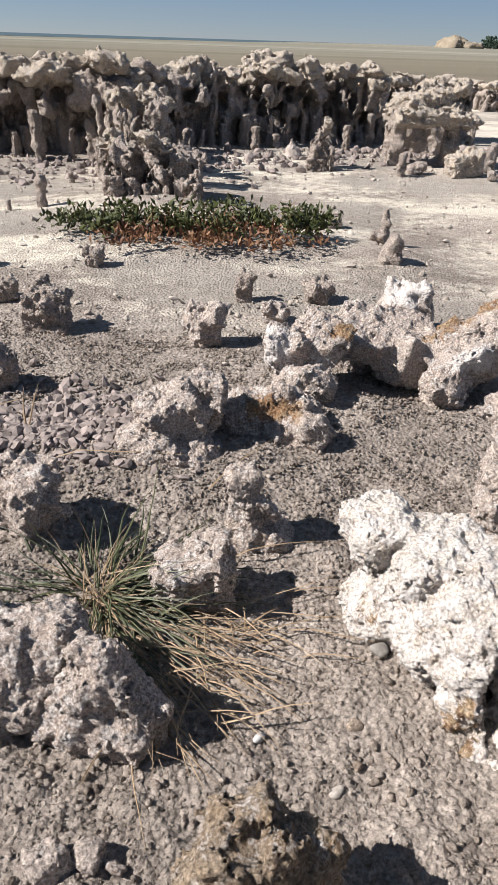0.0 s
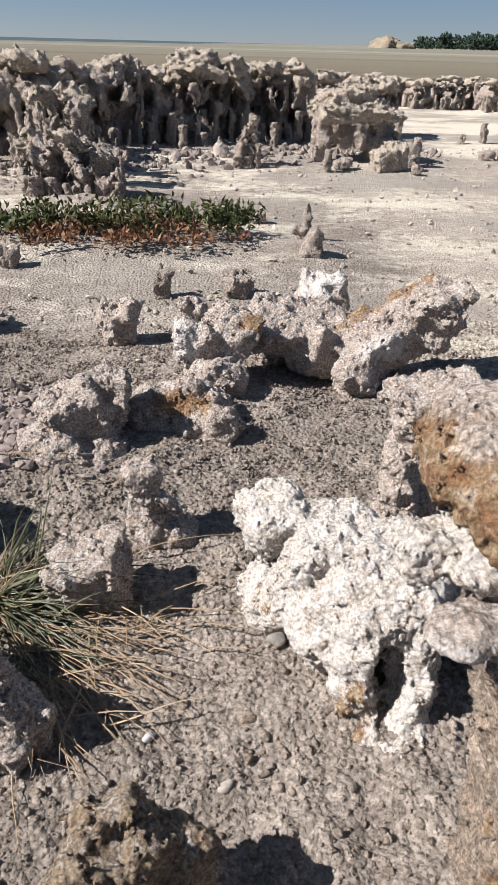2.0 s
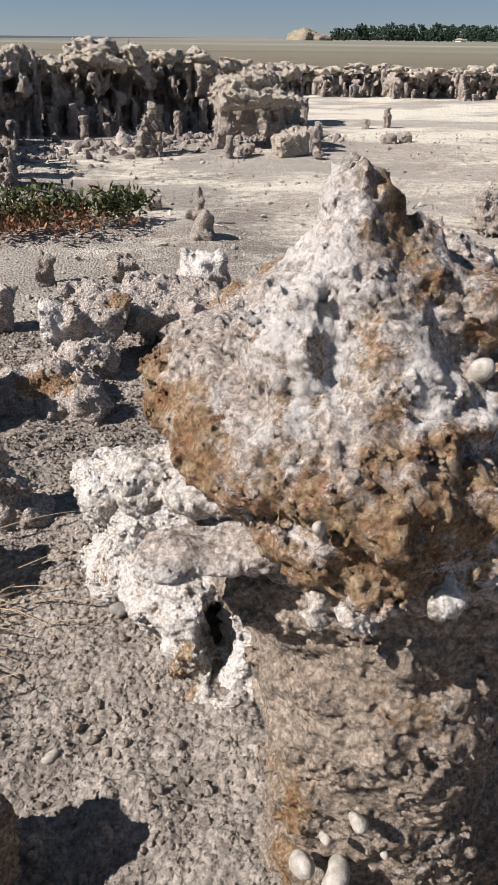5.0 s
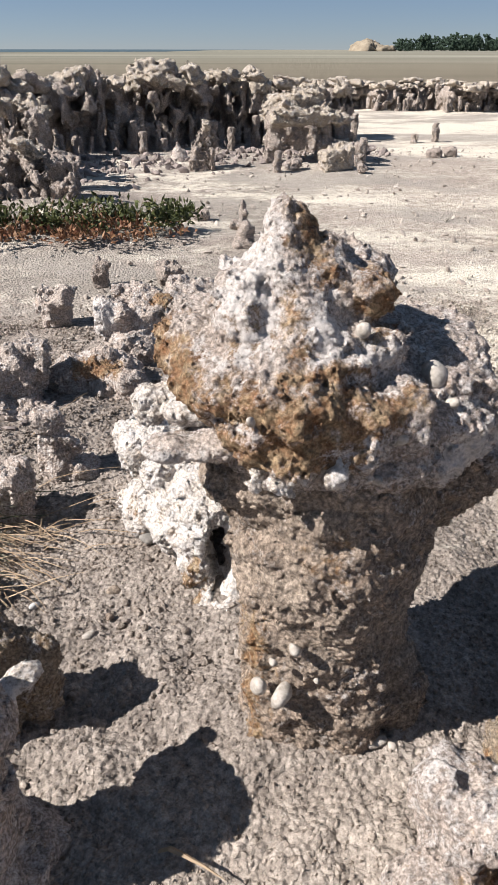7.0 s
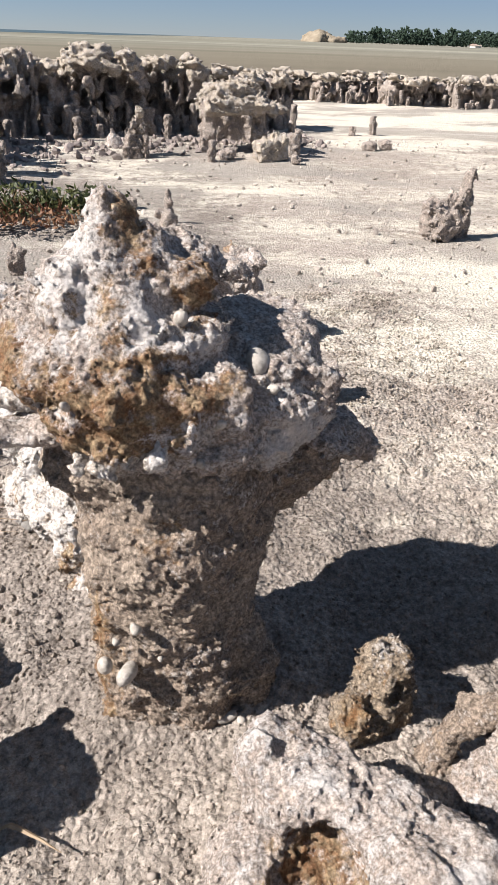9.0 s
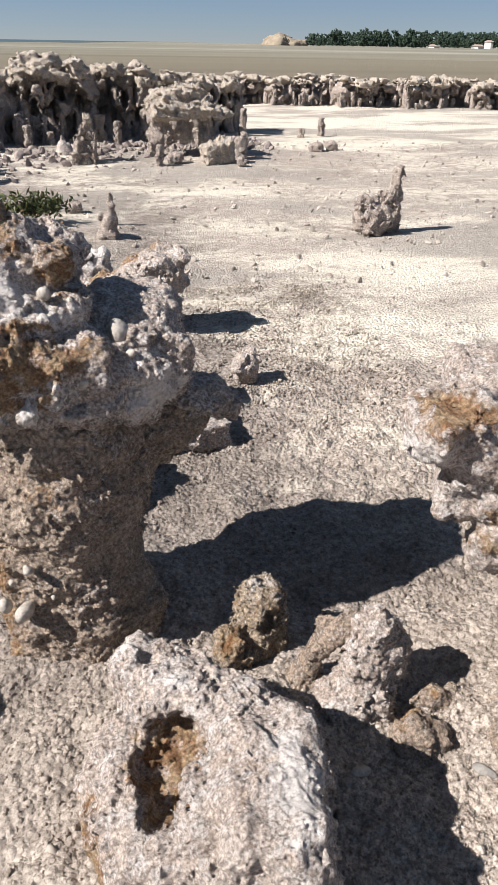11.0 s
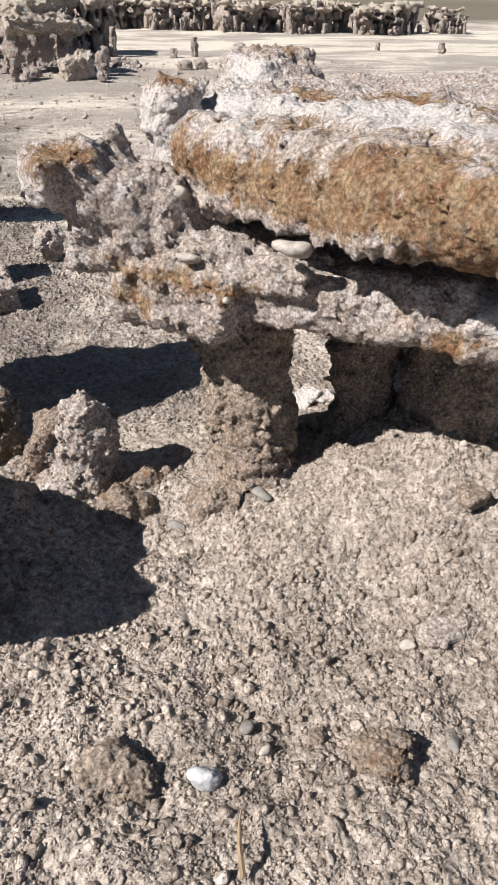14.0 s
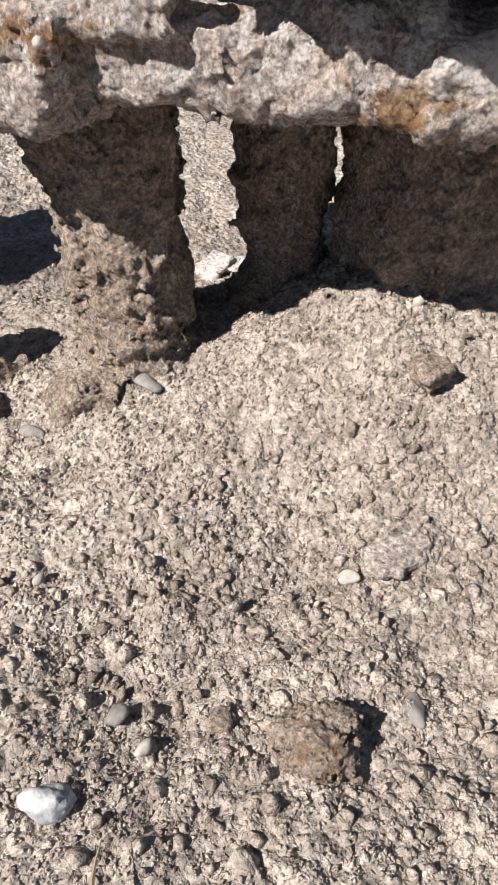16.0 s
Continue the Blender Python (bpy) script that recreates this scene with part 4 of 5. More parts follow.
    boulder("tufa_stone", "small upright tufa stone", -0.70, 1.87, 0.05, 0.045, 0.06, 68, GREY)
    boulder("tufa_stone", "small dark broken tufa stone", 0.30, 2.42, 0.07, 0.05, 0.05, 69, GREY)
    rock("tufa_stump", "stout grey tufa stump", [rod(0.415, 1.945, -0.02, 0.413, 1.945, 0.075, 0.030, 0.025), ball(0.400, 1.94, 0.03, 0.028, 0.025, 0.03), ball(0.42, 1.945, 0.082, 0.022, 0.02, 0.012)], GREY, 0.0045, k=0.008, rough=0.006, size=0.03, seed=70)
    rock("tufa_stump", "thin knobbly tufa stump", [rod(0.430, 2.17, -0.02, 0.424, 2.17, 0.115, 0.024, 0.011), ball(0.410, 2.165, 0.045, 0.034, 0.024, 0.014), ball(0.428, 2.17, 0.085, 0.017, 0.016, 0.014)], GREY, 0.0045, k=0.006, rough=0.006, size=0.03, seed=170)
    rock("tufa_stump", "thin dark tufa stump", [rod(-0.705, 2.55, -0.02, -0.71, 2.55, 0.12, 0.02, 0.016), ball(-0.71, 2.55, 0.11, 0.024, 0.02, 0.016)], GREY, 0.005, k=0.012, rough=0.004, size=0.03, seed=71)
    rock("tufa_stump", "tiny dark tufa stump", [rod(-0.815, 2.52, -0.02, -0.815, 2.52, 0.045, 0.012, 0.009)], GREY, 0.005, rough=0.003, size=0.02, seed=72)
    rock("tufa_stump", "tiny grey tufa stump on salt flat", [rod(-0.73, 3.1, -0.02, -0.73, 3.1, 0.045, 0.016, 0.012)], GREY, 0.005, rough=0.003, size=0.02, seed=73)
    rock("tufa_boulder", "craggy tufa lump with thin spire", [ball(1.30, 1.98, 0.05, 0.07, 0.06, 0.07), ball(1.26, 1.97, 0.10, 0.035, 0.03, 0.035), rod(1.37, 2.0, 0, 1.385, 2.0, 0.20, 0.035, 0.02), ball(1.36, 2.0, 0.12, 0.04, 0.03, 0.02)],
         GREY, 0.0045, k=0.005, rough=0.013, size=0.045, seed=74)
    rock("tufa_boulder", "craggy tufa lump with knobs", [ball(1.77, 1.56, 0.04, 0.08, 0.06, 0.06), ball(1.80, 1.58, 0.10, 0.04, 0.04, 0.04), ball(1.86, 1.55, 0.05, 0.06, 0.06, 0.06)], GREY, 0.0045, k=0.005, rough=0.013, size=0.045, seed=75)
    boulder("tufa_stone", "small pale tufa stone with knobs", 0.625, 0.87, 0.055, 0.05, 0.065, 76, PALE)
    rock("flat_stone", "flat pale tufa stone on gravel", [slab(0.47, 0.66, 0.02, 0.075, 0.05, 0.024, 10)], PALE, 0.003, rough=0.006, size=0.035, seed=77)
    rock("pebble", "half-buried brown pebble with lichen", [ball(0.740, -0.283, 0.003, 0.021, 0.020, 0.021, 25, 10), ball(0.731, -0.278, 0.006, 0.016, 0.016, 0.015), ball(0.746, -0.278, 0.010, 0.012, 0.013, 0.012)], STEM, 0.0014, k=0.004, rough=0.004, size=0.016, seed=78, group="pebbles on the gravel", category="pebble",
         rust=[ball(0.735, -0.30, 0.025, 0.012, 0.012, 0.012)])
    rock("pebble", "bluish-white rounded pebble on gravel", [ball(0.616, -0.258, 0.003, 0.0125, 0.0105, 0.009, 10), ball(0.610, -0.258, 0.011, 0.008, 0.007, 0.005)], BLUISH, 0.0012, k=0.004, rough=0.0012, size=0.014, seed=79, grain=0.6, group="pebbles on the gravel", category="pebble")
    # the dark pebble at (0.147, 0.517) also stands in for a shaded hollow
    for x, y, r, s, yaw, m in ((0.796, -0.284, 0.006, 1.9, 62, SLATE), (0.742, -0.008, 0.006, 2.3, -60, SLATE), (0.657, 0.0, 0.005, 2.2, -55, SLATE), (0.353, 0.192, 0.006, 1.8, 10, PEBBLE), (0.112, 0.428, 0.006, 1.5, 10, STEM),
                               (0.108, 0.388, 0.0045, 1.2, 40, STEM), (0.655, -0.228, 0.005, 1.3, 60, SLATE), (0.805, -0.2, 0.0045, 1.6, -30, PEBBLE), (0.70, -0.25, 0.006, 1.3, 20, STEM), (0.66, -0.25, 0.004, 1.2, 0, PEBBLE),
                               (0.09, 0.365, 0.005, 1.6, 30, PEBBLE), (0.55, 0.02, 0.006, 1.5, 0, PEBBLE), (0.147, 0.517, 0.008, 1.4, 20, SLATE), (0.025, 0.415, 0.005, 1.1, 40, BLUISH)):
        rock("pebble", "smooth dark pebble lying on gravel" if m is SLATE else "smooth pale pebble lying on gravel", [ball(x, y, zg(x, y) + r * 0.5, r * s, r, r * 0.8, yaw)], m, r / 4, rough=r * 0.08, size=r * 2, seed=int(5000 * x), grain=0,
             group="pebbles on the gravel", category="pebble")


near_rocks()


# ---- the banks of tufa towers ----
def tube(x, y, z0, z1, r, seed, rings=18, sides=16, lean=(0.0, 0.0)):
    """A thin knobbly column closed at the top."""
    t = np.linspace(0, 1, rings)
    a = np.arange(sides) / sides * 2 * np.pi
    T, A = np.meshgrid(t, a, indexing="ij")
    T, A = T.ravel(), A.ravel()
    zz = z0 + (z1 - z0) * np.minimum(T * 1.08, 1)
    rr = r * np.where(T > 0.92, (1 - T) / 0.08 * 0.85 + 0.02, 1.12 - 0.25 * T)
    p = np.stack([np.cos(A) * 2.2, np.sin(A) * 2.2, zz / r * 0.45], 1)
    rr = rr * np.clip(1 + 1.0 * fbm(p + seed, 3, seed) + 0.5 * gnoise(p * 3, seed + 3), 0.3, 2.0)
    v = np.stack([x + rr * np.cos(A) + lean[0] * T, y + rr * np.sin(A) + lean[1] * T, zz], 1)
    i = np.arange(rings - 1)[:, None] * sides
    j = np.arange(sides)[None, :]
    k = (j + 1) % sides
    f = np.stack([i + j, i + k, i + sides + k, i + sides + j], -1).reshape(-1, 4)
    return v, f


def tower(x, y, w, d, h, seed, label, columns=9, cap=1.0, cell=0.0105, group="tufa towers of the bank", open_front=False):
    """A clump of grown-together tufa columns under a lumpy overhanging cap."""
    rnd = random.Random(seed)
    z = zg(x, y)
    base = (x, y, z)
    root = thing("tufa_tower", *base, label, "tufa tower", group)
    core, holes = [], []
    for i in range(20):
        u = -0.47 + 0.94 * (i + rnd.random()) / 20
        v = rnd.uniform(0.0, 0.4) if open_front else rnd.uniform(-0.44, 0.3)
        r = rnd.uniform(0.032, 0.070) * w
        top = h * (rnd.uniform(0.65, 0.95) if v > -0.15 else rnd.uniform(0.3, 0.85))
        core.append(rod(x + u * w, y + v * d, z - 0.03, x + u * w + rnd.uniform(-0.03, 0.03), y + v * d + rnd.uniform(-0.02, 0.02), z + top - r, r * 1.25, r * 0.8))
        if rnd.random() < 0.8:
            t = rnd.uniform(0.45, 1.0)
            core.append(slab(x + u * w + rnd.uniform(-0.02, 0.02), y + v * d - 0.015, z + top * t, r * rnd.uniform(1.0, 1.7), r * 1.4, r * rnd.uniform(0.6, 1.2), rnd.uniform(0, 90), rnd.uniform(-25, 25), 0.6))
    core.append(slab(x, y + 0.34 * d, z + 0.30 * h, 0.47 * w, 0.13 * d, 0.36 * h, 0, 0, 0.5))
    for side in (-0.27, 0.05, 0.30):
        core.append(slab(x + side * w, y - 0.05 * d, z + h * rnd.uniform(0.5, 0.66), rnd.uniform(0.10, 0.15) * w, 0.30 * d, h * rnd.uniform(0.12, 0.24), rnd.uniform(-20, 20), rnd.uniform(-15, 15), 0.5))
    for _ in range(9):
        holes.append(ball(x + rnd.uniform(-0.45, 0.45) * w, y - d * rnd.uniform(0.05, 0.4), z + h * rnd.uniform(0.25, 0.74), rnd.uniform(0.05, 0.09) * w, d * 0.42, h * rnd.uniform(0.08, 0.17)))
    for data in pieces("core", core, base, TOWER, cell, k=0.004, rough=0.015, size=0.048, seed=seed, flute=0.55, carve=holes, warp=0.6):
        part("core", root, data)
    caps = []
    for i in range(int(10 * cap)):
        u, v = rnd.uniform(-0.44, 0.44), rnd.uniform(-0.45, 0.25)
        a = rnd.uniform(0.09, 0.18) * w
        form = ball if i % 2 else slab
        caps.append(form(x + u * w, y + v * d, z + h * rnd.uniform(0.74, 0.94), a, a * rnd.uniform(0.7, 1.0), h * rnd.uniform(0.05, 0.11), rnd.uniform(0, 90), rnd.uniform(-18, 18)))
    if caps:
        for data in pieces("cap", caps, base, CRUST, cell, k=0.004, rough=0.015, size=0.045, seed=seed + 1, warp=0.55, flute=1.7):
            part("cap", root, data)
    for i in range(columns):
        u, v = rnd.uniform(-0.5, 0.5), rnd.uniform(-0.52, -0.25)
        r = rnd.uniform(0.012, 0.028)
        top = h * rnd.uniform(0.12, 0.5)
        vv, ff = tube(x + u * w, y + v * d, z - 0.02, z + top, r, seed * 7 + i, lean=(rnd.uniform(-0.02, 0.02), rnd.uniform(-0.02, 0.02)))
        part("column", root, mesh_of("column", vv - np.array(base), ff, TOWER))
    return root


def table_rock():
    """A flat cap carried by stout legs."""
    base = (0.93, 3.8, zg(0.93, 3.8))
    root = thing("tufa_table", *base, "table-like tufa rock, lumpy cap on stout legs", "tufa table")
    cap = [slab(0.86, 3.78, 0.252, 0.165, 0.13, 0.040, 8, 0, 0.5), slab(1.0, 3.76, 0.244, 0.10, 0.10, 0.028, -10, 4, 0.5), ball(1.10, 3.76, 0.238, 0.055, 0.06, 0.022), slab(0.86, 3.82, 0.312, 0.13, 0.10, 0.034, 20, 0, 0.5), slab(0.92, 3.84, 0.352, 0.07, 0.07, 0.020, -15, 0, 0.5),
           ball(0.74, 3.80, 0.275, 0.065, 0.08, 0.05), ball(1.0, 3.80, 0.285, 0.06, 0.07, 0.03)]
    part("cap", root, piece("cap", cap, base, CRUST, 0.0068, k=0.004, rough=0.014, size=0.042, seed=81, warp=0.5, flute=1.7))
    # wall behind and on the left, added to keep the hollow under the cap dark
    part("back", root, piece("back", [slab(0.92, 4.14, 0.10, 0.17, 0.04, 0.19, 0, 0, 0.6), ball(0.69, 3.90, 0.10, 0.04, 0.12, 0.17)], base, TOWER, 0.009, rough=0.014, size=0.05, seed=80))
    for x, y, r, q in ((0.725, 3.72, 0.040, 82), (1.0, 3.74, 0.038, 84)):
        part("leg", root, piece("leg", [rod(x, y, -0.02, x + 0.01, y, 0.25, r * 1.2, r), ball(x, y - 0.02, 0.12, r * 1.15, r, 0.05)], base, TOWER, 0.0065, k=0.006, rough=0.012, size=0.038, seed=q, flute=0.5, warp=0.5))
    boulder("tufa_boulder", "pale crumbly tufa boulder by the table rock", 1.02, 3.50, 0.20, 0.14, 0.13, 86, CRUST, 0.005, sharp=0.3)
    boulder("tufa_boulder", "dark upright broken tufa lump", 1.17, 3.62, 0.08, 0.08, 0.14, 87, TOWER, 0.007)
    boulder("tufa_boulder", "crumbly tufa lump by the table rock", 0.80, 3.52, 0.09, 0.08, 0.06, 88, TOWER, 0.007)
    boulder("tufa_stone", "small round grey tufa stone", 1.13, 3.40, 0.05, 0.05, 0.05, 89, TOWER, 0.007)


def banks():
    table_rock()
    rows = [(-1.70, 3.95, 0.52, 0.4, 0.42, 6, 0.6), (-1.28, 3.9, 0.52, 0.4, 0.47, 6, 1.0), (-0.80, 3.8, 0.60, 0.44, 0.50, 7, 1.6), (-0.50, 3.38, 0.28, 0.28, 0.42, 8, 0.6), (-0.40, 4.2, 0.44, 0.4, 0.49, 5, 0.6),
            (-0.08, 4.45, 0.48, 0.42, 0.47, 7, 1.0), (0.22, 4.55, 0.48, 0.42, 0.50, 7, 1.2), (0.58, 4.75, 0.54, 0.42, 0.48, 6, 1.3), (0.92, 4.95, 0.48, 0.42, 0.45, 6, 1.0), (1.25, 5.1, 0.46, 0.42, 0.41, 6, 1.0)]
    for i, (x, y, w, d, h, n, c) in enumerate(rows):
        tower(x, y, w, d, 0.9 * h, 100 + i, "grown-together weathered tufa columns under a knobbly cap", n, c, open_front=i in (2, 7))
    tower(-0.34, 2.72, 0.36, 0.26, 0.20, 131, "low clump of hollow tufa tubes behind the weeds", 14, 0.6, 0.008, group="tufa clumps on the flat")
    tower(-0.42, 3.05, 0.24, 0.2, 0.36, 132, "slender clump of tufa tubes", 10, 0.4, 0.009, group="tufa clumps on the flat")
    tower(0.36, 3.6, 0.10, 0.10, 0.22, 133, "thin knobbly tufa tower", 4, 0.4, 0.008, group="tufa clumps on the flat")
    for i, x in enumerate((1.75, 2.15, 2.5, 2.85, 3.2, 3.55, 3.9, 4.25, 4.6, 4.95)):
        y = 7.9 - 0.25 * (x - 1.75) + (0.2 if i % 2 else 0.0)
        tower(x, y, 0.50, 0.36, 0.30 - 0.02 * (i % 3), 150 + i, "low weathered tufa columns under a flat crust", 8, 1.2, 0.020, group="tufa towers of the far bank", open_front=i in (4, 7, 9))
    tower(5.6, 7.4, 0.4, 0.4, 0.25, 170, "low weathered tufa columns", 6, 0.8, 0.018, group="tufa towers of the far bank")
    rnd = random.Random(5)
    for x, y, h in ((1.99, 4.83, 0.12), (1.84, 4.80, 0.06), (0.72, 3.45, 0.10), (4.0, 4.9, 0.08), (0.55, 4.2, 0.13), (0.05, 4.1, 0.12),
                    (2.9, 3.3, 0.06), (3.6, 5.2, 0.06)):
        root = thing("tufa_stump", x, y, zg(x, y), "thin upright tufa stump on the flat", "tufa stump", "stumps on the flat")
        vv, ff = tube(0, 0, -0.02, h, rnd.uniform(0.014, 0.022), int(x * 100) + 9)
        part("column", root, mesh_of("column", vv, ff, TOWER))
    rock("tufa_stone", "pale pointed tufa stone at the foot of the bank", [rod(0.24, 3.95, 0.0, 0.24, 3.95, 0.10, 0.07, 0.012)], PALE, 0.008, rough=0.006, size=0.05, seed=93)
    boulder("tufa_stone", "low flat tufa lumps on the salt crust", 1.72, 4.05, 0.11, 0.08, 0.06, 91, TOWER, 0.009)
    boulder("tufa_stone", "low flat tufa lump on the salt crust", 1.83, 4.08, 0.09, 0.07, 0.06, 92, TOWER, 0.009)


banks()


# ---- plants ----
def blades(roots, rnd):
    """Tapered, bent blades as closed three-sided strips: (root, heading, length, width, lift, droop)."""
    V, F, n = [], [], 0
    for (x, y, z), yaw, length, width, lift, droop in roots:
        steps = 7
        px, py, pz, a = x, y, z, radians(lift)
        side = np.array((-math.sin(yaw), math.cos(yaw), 0))
        for s in range(steps):
            w = width * (1 - 0.9 * (s / (steps - 1)) ** 1.5)
            c = np.array((px, py, pz))
            up = np.array((-math.sin(a) * math.cos(yaw), -math.sin(a) * math.sin(yaw), math.cos(a)))
            V += [c - side * w / 2, c + side * w / 2, c + up * w * 0.35]
            px += length / steps * math.cos(a) * math.cos(yaw)
            py += length / steps * math.cos(a) * math.sin(yaw)
            pz = max(pz + length / steps * math.sin(a), zg_fast(px, py) + 0.003)
            a -= radians(droop) / steps
            yaw += rnd.uniform(-0.14, 0.14)
        for s in range(steps - 1):
            o = n + 3 * s
            F += [(o, o + 1, o + 4, o + 3), (o + 1, o + 2, o + 5, o + 4), (o + 2, o, o + 3, o + 5)]
        n += 3 * steps
    return np.array(V), np.array(F)


def zg_fast(x, y):
    return 0.008


def grass():
    rnd = random.Random(8)
    x0, y0 = -0.155, 0.60
    z0 = zg(x0, y0)
    root = thing("grass_tuft", x0, y0, z0, "tuft of thin green grass with dry straw trailing over gravel", "grass tuft")
    green = []
    for _ in range(230):
        yaw = rnd.uniform(0, 2 * math.pi)
        if rnd.random() < 0.4:
            yaw = rnd.uniform(-1.3, 0.4)
        r = abs(rnd.gauss(0, 0.045))
        green.append(((r * math.cos(yaw), r * math.sin(yaw), 0.0), yaw + rnd.uniform(-0.7, 0.7), rnd.uniform(0.05, 0.17), rnd.uniform(0.0020, 0.0040), rnd.choice((rnd.uniform(5, 30), rnd.uniform(10, 40), rnd.uniform(30, 70))), rnd.uniform(20, 90)))
    v, f = blades(green, rnd)
    part("green_grass", root, mesh_of("green_grass", v, f, GREEN, False), "thin dull-green blades")
    dry = []
    for _ in range(210):
        yaw = rnd.uniform(-1.15, -0.15)
        r = rnd.uniform(0.0, 0.20)
        dry.append(((r * math.cos(yaw) + rnd.gauss(0, 0.02), r * math.sin(yaw) + rnd.gauss(0, 0.02), 0.004), yaw + rnd.gauss(0, 0.55), rnd.uniform(0.03, 0.14), rnd.uniform(0.0014, 0.0026), rnd.uniform(0, 25), rnd.uniform(0, 50)))
    for _ in range(50):
        yaw = rnd.uniform(0, 2 * math.pi)
        dry.append(((rnd.gauss(0, 0.015), rnd.gauss(0, 0.015), 0), yaw, rnd.uniform(0.05, 0.12), 0.0015, rnd.uniform(20, 75), rnd.uniform(20, 80)))
    v, f = blades(dry, rnd)
    part("dry_grass", root, mesh_of("dry_grass", v, f, STRAW, False), "bleached dry straw")


grass()


def straws():
    rnd = random.Random(9)
    for x, y, yaw, length, w, lift, label in (
            (-0.04, 0.80, 0.75, 0.14, 0.003, 22, "bleached straw stalk leaning over gravel"), (-0.26, 0.86, 0.08, 0.24, 0.003, 1, "bleached straw stalk lying on gravel"),
            (-0.01, 0.665, 0.22, 0.17, 0.0022, 6, "thin brown twig lying on gravel"), (-0.33, 0.97, 1.2, 0.08, 0.004, 60, "short bleached straw stub"), (-0.335, 0.97, 1.9, 0.07, 0.004, 65, "short bleached straw stub"),
            (-0.42, 1.02, 0.35, 0.12, 0.004, 8, "bleached straw stalk lying on flakes"), (0.165, 0.125, -0.6, 0.07, 0.005, 0, "bleached straw stalk on gravel"), (0.617, -0.33, 1.5, 0.05, 0.004, 0, "bleached straw stalk on gravel")):
        z = zg(x, y) + 0.006
        v, f = blades([((0, 0, 0), yaw, length, w, lift, 10)], rnd)
        v[:, 2] = np.maximum(v[:, 2], 0.0)
        thing("straw_stalk", x, y, z, label, "straw", "loose straws", data=mesh_of("straw_stalk", v, f, STRAW, False))


straws()


def leaf_cloud(n, rnd, spread, height, size, sprigs=26):
    V, F, spots = [], [], []
    for _ in range(sprigs):
        a, r = rnd.uniform(0, 2 * math.pi), math.sqrt(rnd.random())
        spots.append((spread[0] * r * math.cos(a), spread[1] * r * math.sin(a), height * rnd.uniform(0.22, 1.0) * (1 - 0.5 * r * r)))
    for i in range(n):
        sx, sy, sh = rnd.choice(spots)
        x, y = sx + rnd.gauss(0, 0.030), sy + rnd.gauss(0, 0.024)
        z = sh * rnd.uniform(0.05, 1.0)
        L, W = size * rnd.uniform(0.6, 1.4), size * rnd.uniform(0.16, 0.3)
        m = Euler((rnd.uniform(-0.8, 0.8), rnd.uniform(-1.5, 0.3), rnd.uniform(0, 6.28))).to_matrix()
        pts = [(0, 0, 0), (L * 0.45, W, 0.1 * L), (L, 0, 0.0), (L * 0.45, -W, 0.1 * L), (L * 0.45, 0, -0.08 * L)]
        o = len(V)
        V += [np.array(m @ Vector(q)) + (x, y, z) for q in pts]
        F += [(o, o + 1, o + 4), (o + 1, o + 2, o + 4), (o + 2, o + 3, o + 4), (o + 3, o, o + 4), (o, o + 3, o + 1), (o + 1, o + 3, o + 2)]
    return np.array(V), np.array(F)


def weeds():
    rnd = random.Random(12)
    x, y = -0.16, 2.14
    root = thing("weed_patch", x, y, zg(x, y), "low spreading green weed with reddish withered leaves", "weed")
    v, f = leaf_cloud(2300, rnd, (0.42, 0.17), 0.120, 0.023, 30)
    part("leaves", root, mesh_of("leaves", v, f, LEAF, False), "narrow fleshy green leaves")
    v, f = leaf_cloud(1000, rnd, (0.36, 0.15), 0.05, 0.022, 34)
    v[:, 0] += 0.05
    v[:, 1] -= 0.06
    part("withered_leaves", root, mesh_of("withered_leaves", v, f, REDLEAF, False), "reddish-brown withered leaves")
    roots = [((rnd.uniform(-0.25, 0.25), rnd.uniform(-0.06, 0.06), 0), rnd.uniform(0, 6.28), rnd.uniform(0.08, 0.16), 0.004, rnd.uniform(20, 75), 20) for _ in range(60)]
    v, f = blades(roots, rnd)
    part("stem", root, mesh_of("stem", v, f, REDLEAF, False), "reddish stems")


weeds()


